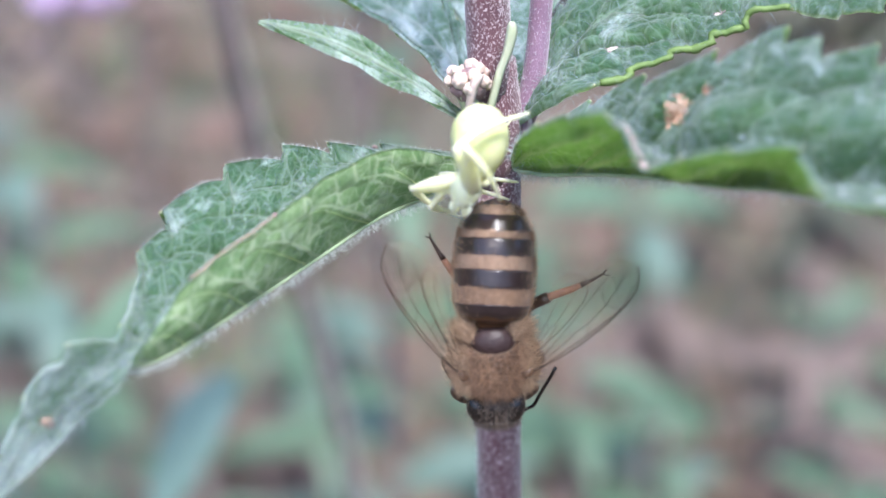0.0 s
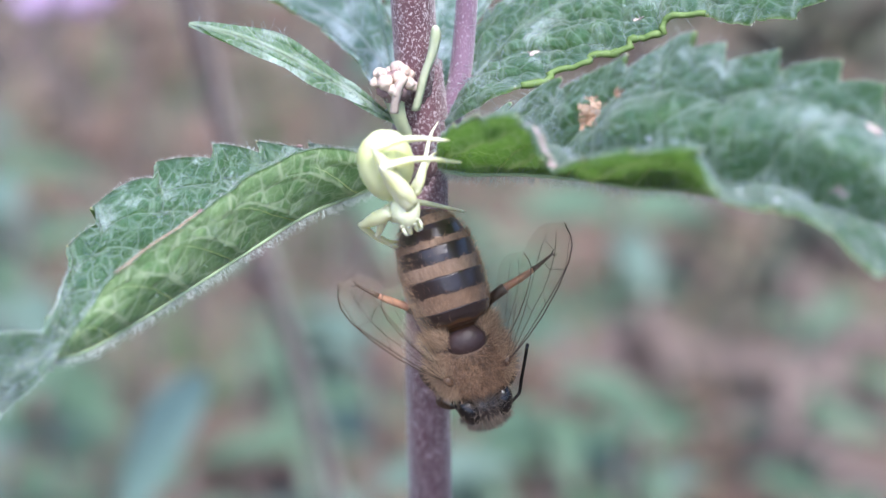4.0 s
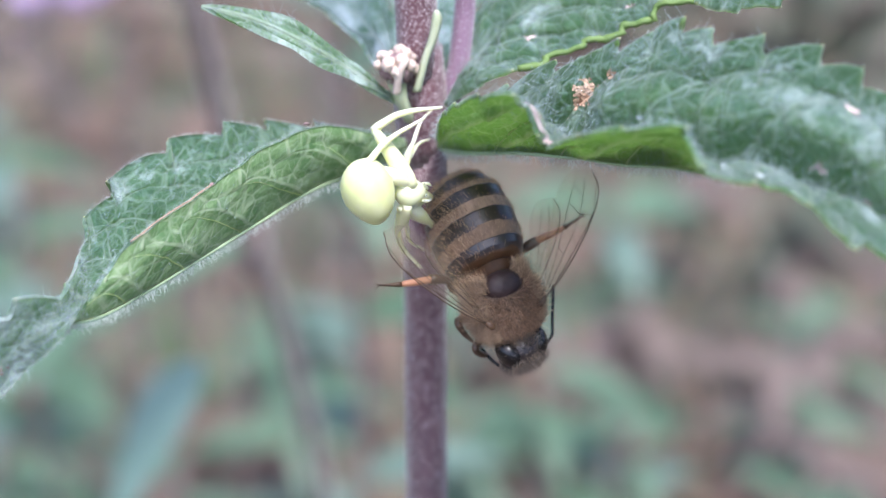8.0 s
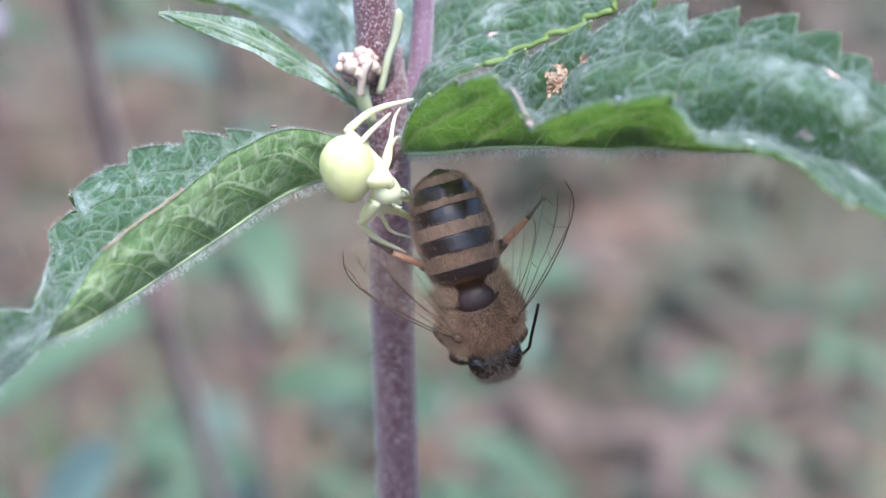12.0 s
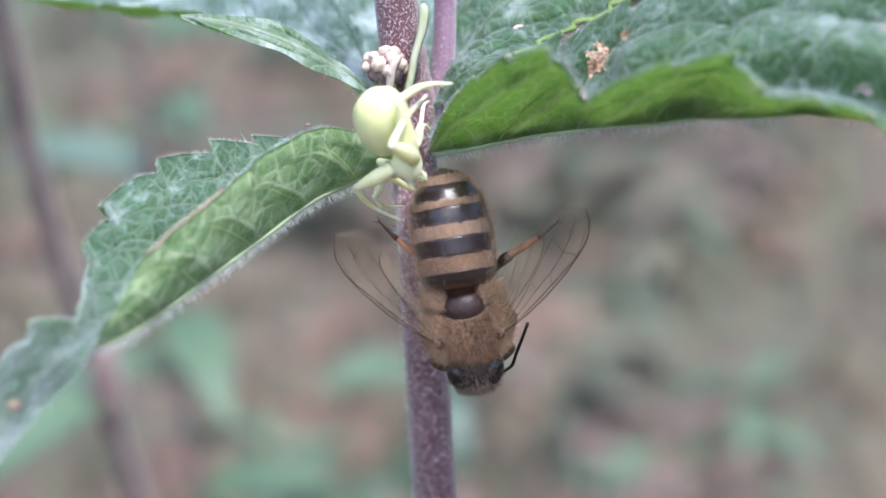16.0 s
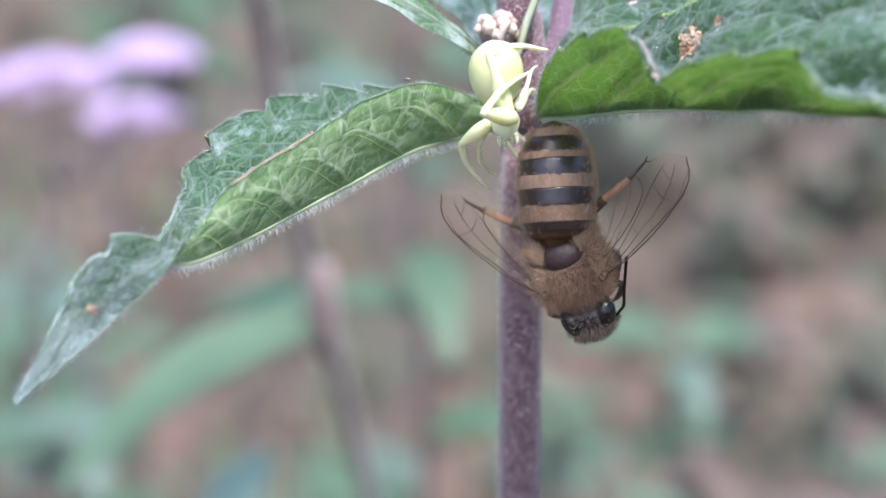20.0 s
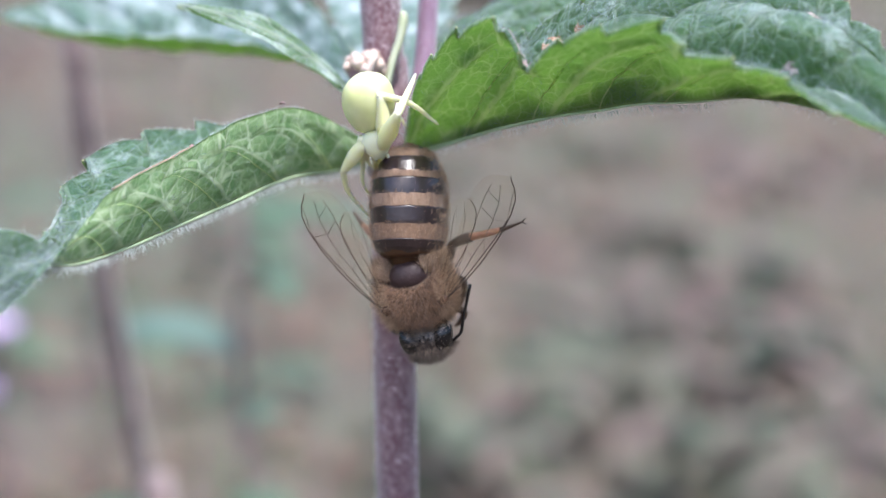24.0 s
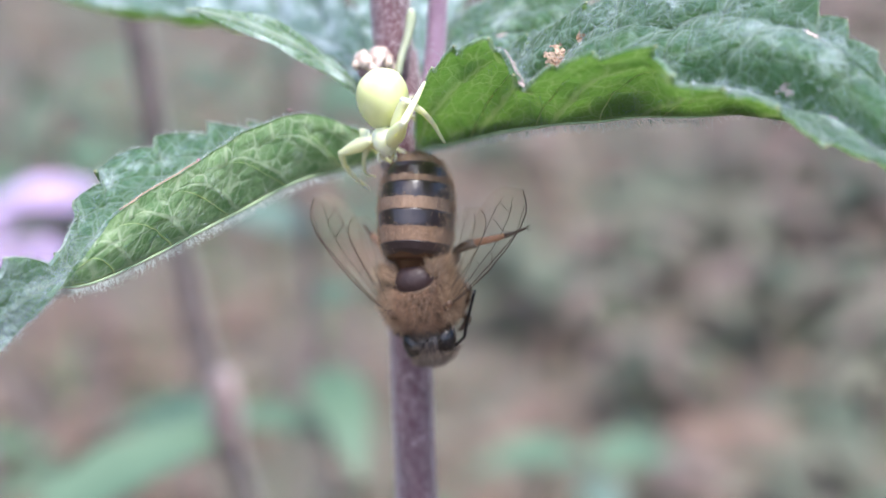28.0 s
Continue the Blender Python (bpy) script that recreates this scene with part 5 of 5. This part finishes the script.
# legs: a thick thigh, and below the knee one bent piece; (hip, thigh length, shin length, thickness)
SPIDER_LEGS = [((0.25, -0.5, 0.1), 3.5, 3.5, 1.25), ((0.5, -0.4, 0.2), 2.7, 3.9, 1.2), ((0.80, 0.15, 0.5), 2.4, 3.2, 0.7), ((0.70, 0.3, 0.65), 1.9, 2.9, 0.7),
               ((-0.6, 0.1, -0.2), 3.0, 3.8, 1.15), ((-0.65, 0.2, 0.05), 2.9, 3.7, 1.15), ((-0.65, -0.2, 0.25), 2.4, 3.3, 1.05), ((-0.70, 0.1, 0.5), 2.0, 2.9, 0.7)]
thighs = []
for hip, a, b, k in SPIDER_LEGS:
    n = 14
    v, f = tube_data([mil(0, 0, a * i / (n - 1)) for i in range(n)], [0.001 * k * float(np.interp(i / (n - 1), (0, 0.15, 0.4, 0.7, 0.9, 1), (0.2, 0.31, 0.37, 0.28, 0.19, 0.15))) for i in range(n)], 12)
    thigh = mesh_object("thigh", v, f, SPIDER_LEG, spider, "thick pale yellow thigh")
    thigh.location = mil(*hip)
    pts = spline([(0, 0.06, -0.14), (0, -0.12, b * 0.14), (0, -0.30, b * 0.36), (0, -0.26, b * 0.62), (0, -0.10, b * 0.84), (0, 0, b)], 20)
    rr = np.interp(np.linspace(0, 1, 20), [0, 0.1, 0.4, 0.62, 0.7, 0.95, 1], [0.12, 0.17, 0.135, 0.10, 0.09, 0.06, 0.025])
    v, f = tube_data([Vector(p) / 1000 for p in pts], [0.001 * k * r for r in rr], 10)
    shin = mesh_object("shin", v, f, SPIDER_LEG, thigh, "thin pale shin and foot")
    shin.location = mil(0, 0, a)
    thighs.append((thigh, shin, Vector(hip), a, b))


# ---- what moves: seconds, then place and turn ----
BEE_PATH = [
    (0, -0.38, -9.20, -1.97, -24.5, -1.9, 1.4),
    (1, -0.40, -9.20, -2.26, -24.3, -1.3, 2.5),
    (2, 0.01, -9.20, -2.24, -24.0, -0.9, 3.4),
    (2.5, 0.57, -9.20, -2.34, -24.4, -4.0, 5.2),
    (4.5, 2.50, -9.20, -2.38, -28.5, -13.8, 18.5),
    (5, 3.48, -9.20, -2.11, -28.0, -13.1, 15.5),
    (6, 3.99, -9.20, -1.77, -30.8, -16.5, 22.3),
    (6.5, 4.05, -9.20, -2.16, -34.2, -19.4, 28.2),
    (7, 4.16, -9.20, -1.45, -31.8, -12.6, 27.4),
    (8, 3.47, -9.20, -1.04, -31.7, -12.2, 28.7),
    (9, 3.77, -9.20, -0.66, -26.6, 0.8, 30.4),
    (10, 4.13, -9.20, -0.37, -25.3, 2.6, 29.1),
    (11, 4.70, -9.20, -0.88, -26.7, -22.0, 17.7),
    (12, 3.57, -9.20, -1.72, -23.2, -15.9, 5.9),
    (14.5, 2.78, -9.20, -2.11, -18.9, -10.9, -2.9),
    (15, 2.11, -9.20, -2.02, -18.2, -9.6, -5.2),
    (16, 0.90, -9.20, -2.03, -17.3, -6.6, -6.9),
    (17, 1.18, -9.20, -1.63, -17.3, -6.3, -7.0),
    (18, 0.22, -9.20, -1.81, -17.8, -9.7, -6.8),
    (19, 1.88, -9.20, -1.46, -18.4, -11.2, -3.0),
    (20, 1.90, -9.20, -1.36, -15.2, -23.0, -3.4),
    (20.5, 2.22, -9.20, -1.81, -13.6, -23.7, -5.3),
    (21, 1.96, -9.20, -1.53, -12.0, -19.9, -10.5),
    (21.5, 2.15, -9.20, -1.12, -6.8, -22.3, -11.6),
    (23.5, 0.62, -9.20, -1.48, -3.7, -15.4, -14.7),
    (24, 0.53, -9.20, -1.59, -5.1, -12.6, -15.4),
    (24.5, 0.46, -9.20, -1.75, -4.5, -14.4, -14.7),
    (25, 0.20, -9.20, -1.42, -5.5, -11.2, -15.1),
    (25.5, -0.16, -9.20, -1.61, -4.8, -15.2, -13.7),
    (26, 0.20, -9.20, -1.56, -8.1, -12.3, -13.1),
    (27, 0.23, -9.20, -1.64, -8.8, -15.0, -11.0),
    (28, 0.52, -9.20, -1.63, -11.3, -11.0, -11.2),
]
ABDOMEN_TURN = [
    (0, 0.0, 5.9, 0.0), (1, 0.3, 6.5, 1.1), (2, 0.5, 6.8, 2.2), (2.5, 0.1, 0.9, 2.8), (4.5, 0.8, 3.1, 5.0),
    (5, 0.7, 2.3, 8.3), (6, 2.0, 3.8, 15.0), (6.5, 4.8, 6.2, 22.6), (7, -6.1, 10.7, 30.0), (8, -12.8, 23.0, 34.8),
    (9, -19.8, 12.8, 32.7), (10, -20.8, 14.9, 32.4), (11, -18.4, 0.9, 14.3), (12, 0.3, 4.0, 0.0), (14.5, 0.0, 1.0, 0.0),
    (15, -0.0, 4.7, 0.0), (16, 0.0, 1.0, 0.0), (17, -0.0, 4.0, 0.0), (18, -0.3, 7.7, 0.0), (19, -0.4, 4.8, 0.0),
    (20, -3.7, 17.5, 0.0), (20.5, -2.6, 12.3, 0.0), (21, -2.8, 13.3, 0.0), (21.5, -1.1, 5.4, 0.0), (23.5, -15.8, 7.6, -0.0),
    (24, -5.3, 11.4, 0.0), (24.5, -16.0, 5.0, -0.0), (25, -6.0, 15.0, 0.0), (25.5, -2.8, 13.2, 0.0), (26, -2.4, 11.4, -0.0),
    (27, -8.1, 8.1, 0.0), (28, -9.6, 10.2, -0.0),
]
BEE_SWING = [
    (0, 35.0, -35.2, 56.8, 67.0, 29.0),
    (1, 35.0, -35.2, 56.8, 67.0, 28.4),
    (2, 30.0, -36.3, 54.5, 64.0, 27.3),
    (2.5, 25.0, -36.8, 53.4, 60.8, 26.7),
    (4.5, 10.0, -39.0, 48.8, 48.2, 24.5),
    (5, 0.0, -39.6, 47.7, 45.0, 24.0),
    (6, 0.0, -38.4, 49.7, 35.8, 20.7),
    (6.5, 1.2, -37.8, 50.7, 31.2, 19.0),
    (7, 2.5, -37.2, 51.7, 26.7, 17.3),
    (8, 5.0, -36.0, 53.7, 25.5, 13.3),
    (9, 5.0, -37.2, 42.0, 23.0, 16.7),
    (10, 5.0, -38.3, 30.2, 21.0, 20.0),
    (11, 25.0, -56.1, 37.0, 36.0, 39.0),
    (12, 30.0, -41.6, 47.8, 53.0, 38.0),
    (14.5, 30.0, -43.9, 51.8, 57.1, 37.2),
    (15, 30.0, -44.4, 52.6, 58.0, 37.0),
    (16, 30.0, -41.5, 52.4, 59.6, 33.6),
    (17, 30.0, -38.7, 52.3, 60.0, 30.2),
    (18, 25.0, -38.5, 53.6, 62.5, 27.7),
    (19, 20.0, -38.2, 54.9, 65.0, 25.3),
    (20, 10.0, -32.3, 63.8, 50.0, 30.4),
    (20.5, 9.5, -33.0, 60.2, 49.1, 25.4),
    (21, 9.0, -33.8, 56.7, 48.1, 20.5),
    (21.5, 8.5, -33.1, 55.7, 47.2, 19.1),
    (23.5, 6.5, -30.4, 51.9, 43.4, 13.8),
    (24, 6.0, -29.7, 50.9, 42.5, 12.5),
    (24.5, 5.5, -30.1, 54.1, 41.6, 11.1),
    (25, 5.0, -30.5, 57.3, 40.6, 9.8),
    (25.5, 5.0, -30.4, 56.7, 39.7, 10.5),
    (26, 5.0, -30.4, 56.0, 38.7, 11.1),
    (27, 5.0, -30.2, 54.8, 36.9, 12.6),
    (28, 5.0, -30.1, 53.6, 35.0, 14.0),
]   # head nod, left and right wing, left and right hind leg
SPIDER_PATH = [
    (0, -1.52, -9.60, 4.98, -21.4, 15.6, -6.9),
    (1, -1.38, -9.60, 4.50, -20.3, 10.9, -4.3),
    (2, -1.57, -9.60, 4.79, -20.5, 13.2, -4.8),
    (2.5, -1.32, -9.60, 4.51, -15.1, 8.0, -2.4),
    (4.5, -0.62, -9.60, 3.68, -12.9, -26.3, 13.9),
    (5, -0.72, -9.60, 3.52, -0.6, -32.7, 16.7),
    (5.5, -0.41, -9.60, 3.72, -4.1, -46.0, 28.3),
    (6, -0.33, -9.60, 3.54, -13.1, -51.9, 35.7),
    (6.5, -0.11, -9.60, 2.94, -27.4, -54.9, 39.3),
    (7, -0.40, -9.60, 2.79, -10.8, -55.1, 40.5),
    (8, -0.53, -9.60, 3.53, -52.9, -67.7, 90.0),
    (9, -0.75, -9.60, 3.51, -83.2, -66.3, 117.5),
    (10, -0.91, -9.60, 3.64, -95.0, -65.4, 122.4),
    (11, -0.30, -9.60, 3.45, -50.7, -69.1, 77.0),
    (11.5, -0.23, -9.60, 3.86, -7.9, -59.0, 34.5),
    (12, -0.43, -9.60, 3.52, -3.5, -54.6, 26.1),
    (12.5, -0.43, -9.60, 3.81, -7.7, -51.1, 19.9),
    (14.5, -0.67, -9.60, 3.76, -6.6, -42.7, 9.3),
    (15, -0.89, -9.60, 3.91, -9.2, -39.0, 6.0),
    (16, -1.37, -9.60, 4.51, 6.5, -26.3, -0.7),
    (17, -1.24, -9.60, 4.65, 7.5, -30.4, 0.5),
    (18, -1.31, -9.60, 4.93, 0.4, -21.4, -2.8),
    (19, -0.83, -9.60, 4.73, 0.3, -21.6, 4.5),
    (20, -0.86, -9.60, 4.69, 1.9, -10.7, 2.6),
    (20.5, -0.55, -9.60, 4.26, -12.5, -12.7, 3.8),
    (21, -0.74, -9.60, 4.32, -6.1, -10.5, -0.2),
    (21.5, -0.68, -9.60, 4.32, -2.3, -14.8, 0.5),
    (23.5, -0.91, -9.60, 4.22, 15.4, -14.1, -3.9),
    (24, -1.03, -9.60, 4.31, 28.4, -10.2, -1.8),
    (25, -0.85, -9.60, 4.62, 13.3, -2.6, -1.6),
    (26, -0.81, -9.60, 4.71, 16.8, -4.2, -0.8),
    (28, -0.75, -9.60, 4.91, 19.1, -2.4, 0.9),
]
FEET = [
    (0, (1.40, -9.20, 8.52), (0.04, -11.00, 5.04), (-1.56, -7.40, 2.58)),
    (1, (1.88, -9.20, 8.63), (0.58, -11.00, 4.82), (-1.56, -7.40, 2.58)),
    (2, (1.58, -9.20, 8.47), (0.88, -11.00, 5.15), (-1.16, -7.40, 1.90)),
    (2.5, (1.27, -9.20, 8.40), (1.21, -11.00, 4.94), (-0.96, -7.40, 1.56)),
    (4.5, (1.12, -9.20, 7.94), (2.06, -9.20, 5.53), (-0.24, -7.40, 0.38)),
    (5, (1.20, -9.20, 7.88), (1.76, -9.20, 6.00), (0.18, -7.40, 0.05)),
    (5.5, (1.03, -9.20, 7.84), (1.72, -9.20, 5.76), (-0.17, -7.40, -0.09)),
    (6, (1.15, -9.20, 7.88), (2.65, -9.20, 4.58), (0.61, -7.40, -0.50)),
    (6.5, (1.24, -9.20, 7.74), (1.48, -9.20, 6.62), (0.39, -7.40, -1.08)),
    (7, (1.23, -9.20, 7.79), (0.87, -9.20, 7.26), (0.30, -7.40, -1.41)),
    (8, (1.11, -9.20, 7.82), (0.25, -9.20, 7.29), (-0.02, -7.40, -1.61)),
    (9, (1.23, -9.20, 7.69), (0.11, -9.20, 7.06), (-0.79, -7.40, -1.54)),
    (10, (1.20, -9.20, 7.66), (0.42, -9.20, 7.45), (-0.18, -7.40, -1.46)),
    (11, (1.13, -9.20, 7.78), (0.27, -9.20, 7.13), (1.20, -7.40, -1.09)),
    (11.5, (1.12, -9.20, 7.74), (0.11, -9.20, 7.41), (0.59, -7.40, -0.22)),
    (12, (1.07, -9.20, 7.92), (-0.04, -9.20, 7.30), (0.62, -7.40, -0.61)),
    (12.5, (1.04, -9.20, 7.79), (0.04, -9.20, 7.18), (1.04, -7.40, -0.50)),
    (14.5, (1.07, -9.20, 7.89), (-0.20, -9.20, 7.33), (0.17, -7.40, -0.14)),
    (15, (1.11, -9.20, 7.92), (0.10, -9.20, 7.51), (-0.28, -7.40, 0.23)),
    (16, (1.06, -9.20, 8.06), (-0.19, -9.20, 7.63), (-1.54, -7.40, 1.14)),
    (17, (1.24, -8.20, 7.80), (-0.17, -9.20, 7.40), (-1.12, -7.40, 1.50)),
    (18, (1.32, -8.20, 8.00), (0.25, -9.20, 7.69), (-2.28, -7.40, 1.43)),
    (19, (1.20, -8.20, 7.91), (0.20, -9.20, 7.47), (-1.62, -7.40, 0.44)),
    (20, (1.23, -8.20, 7.97), (0.37, -9.20, 7.16), (-1.61, -7.40, 0.64)),
    (20.5, (1.44, -8.20, 7.96), (0.59, -9.20, 7.27), (-1.11, -7.40, 0.14)),
    (21, (1.16, -8.20, 7.88), (0.22, -9.20, 7.14), (-0.33, -7.40, -0.16)),
    (21.5, (1.35, -8.20, 7.78), (0.71, -9.20, 7.09), (-0.87, -7.40, 0.13)),
    (23.5, (0.95, -10.30, 7.70), (2.00, -9.40, 4.40), (-1.37, -6.60, 0.36)),
    (24, (0.95, -10.30, 7.75), (2.12, -9.40, 5.17), (-1.35, -6.60, 0.34)),
    (25, (0.95, -10.30, 8.01), (2.21, -9.40, 4.87), (-1.19, -6.60, 1.48)),
    (26, (1.15, -10.30, 8.11), (1.97, -9.40, 4.19), (-2.11, -6.60, 1.78)),
    (28, (1.33, -10.30, 7.92), (2.24, -9.40, 4.61), (-1.70, -6.60, 1.79)),
]   # where three of the spider's feet hold on



def bend_leg(hip, foot, a, b, pole):
    """Thigh and shin poses, in the spider's space, for a leg from hip to foot that bends towards pole."""
    d = foot - hip
    r = min(max(d.length, abs(a - b) + 0.05), a + b - 0.02)
    d.normalize()
    side = (pole - d * pole.dot(d)).normalized()
    along = (a * a - b * b + r * r) / (2 * r)
    knee = hip + d * along + side * math.sqrt(max(0.0, a * a - along * along))
    end = hip + d * r

    level = d.cross(side)

    def facing(p, q):
        z = (q - p).normalized()
        y = -level.cross(z)
        x = y.cross(z)
        m = Matrix((x, y, z)).transposed().to_4x4()
        m.translation = p / 1000
        return m
    thigh = facing(hip, knee)
    shin = facing(knee, end)
    return thigh, thigh.inverted() @ shin


# the spider's abdomen stays nearly upright on its waist: seconds, degrees
ABDOMEN_ROLL = [
    (0, -14), (1, -10), (2, -12), (2.5, -7), (4.5, 23), (5, 28), (5.5, 39), (6, 45),
    (6.5, 49), (7, 47), (8, 65), (9, 74), (10, 78), (11, 65), (11.5, 50), (12, 46),
    (12.5, 44), (14.5, 36), (15, 33), (16, 22), (17, 26), (18, 18), (19, 18), (20, 9),
    (20.5, 11), (21, 9), (21.5, 13), (23.5, 12), (24, 10), (25, 2), (26, 4), (28, 2),
]
# the left wing turns edge-on for a while: seconds, degrees
LEG_TUCK = [(0, 0), (19, 0), (20, -30), (23, -62), (28, -65)]   # the left hind leg draws in under the body
WING_TWIST = [(0, 0), (7, 0), (8, 20), (9, 60), (10, 70), (11, 25), (12, 0), (28, 0)]


def motions():
    walk(bee, [(t, mpose(*row)) for t, *row in BEE_PATH])
    walk(abdomen, [(t, pose(0, 0, 0, *row)) for t, *row in ABDOMEN_TURN])
    walk(head, [(t, pose(0, 0.00005, -0.0034, nod, 0, 0)) for t, nod, *_ in BEE_SWING])
    for s, col in ((-1, 2), (1, 3)):
        for w, lag in zip(wings[s], (0, -s * 9)):
            at = w.location.copy()
            walk(w, [(row[0], pose(at.x, at.y, at.z, 8, row[col] + lag, 0) @ pose(0, 0, 0, 0, 0, float(np.interp(row[0], *zip(*WING_TWIST))) if s < 0 else 0)) for row in BEE_SWING])
        at = hind[s].location.copy()
        walk(hind[s], [(row[0], pose(at.x, at.y, at.z, 0, s * (18 - row[col + 2]), float(np.interp(row[0], *zip(*LEG_TUCK))) if s < 0 else 0)) for row in BEE_SWING])
    body = [(t, mpose(*row)) for t, *row in SPIDER_PATH]
    walk(spider, body)
    walk(sp_abdomen, [(t, pose(0, 0.001 * float(np.interp(t, (12.5, 15, 21.5, 23.5), (0.2, 0.42, 0.5, 0.7))), 0.001 * float(np.interp(t, (21.5, 23.5), (2.3, 1.95))), 0, turn, 0)) for t, turn in ABDOMEN_ROLL])
    tracks = [[] for _ in thighs]
    for (t, m), (_, f1, f2, f3) in zip(body, FEET):
        inv = m.inverted()
        f3 = Vector(f3)
        front = (-1.2, 0.0, 0.3) if t < 14 else (-2.4, -1.7, 0.3) if t < 23 else (-0.05, -1.5, 0.1)
        grip = [(f1, front), (f2, (front[0] * 0.6, front[1] - 0.3, front[2] + 0.2) if t < 23 else (-1.8, -1.4, 1.6)), ((1.0, -3.0, 6.5), (0, 0.3, 1)), ((1.2, -3.0, 4.8), (0.2, 0.5, 0.6)),
                (f3 + Vector((2.6, 1.6, 1.2)), (0.2, 1, -0.2)), (f3 + Vector((2.2, 1.8, 0.2)), (0.1, 1, -0.4)), (f3, (-1, 0.1, 0.2)), (f3 + Vector((0.3, 0.5, 0.6)), (-0.5, 0.2, -0.9))]
        # at first one front leg reaches down to the bee and the next holds the leaf; then they change over
        early = [(f2, (0.1, -0.9, 1)), (f1, (-2.2, -1.3, 0.2)), ((1.0, -3.0, 6.5), (0, 0.3, 1))]
        late = min(1.0, max(0.0, (t - 2.5) / 2))
        grip[:3] = [(Vector(a).lerp(Vector(c), late), Vector(b).lerp(Vector(d), late)) for (a, b), (c, d) in zip(early, grip)]
        for k, ((_, _, hip, a, b), (foot, pole)) in enumerate(zip(thighs, grip)):
            local = inv @ mm(*foot) * 1000
            turn = inv.to_3x3() @ Vector(pole)
            thigh_pose, shin_pose = bend_leg(hip, local, a, b, turn)
            tracks[k].append((t, thigh_pose, shin_pose))
    for (thigh, shin, *_), rows in zip(thighs, tracks):
        walk(thigh, [(t, p) for t, p, _ in rows])
        walk(shin, [(t, q) for t, _, q in rows])


motions()
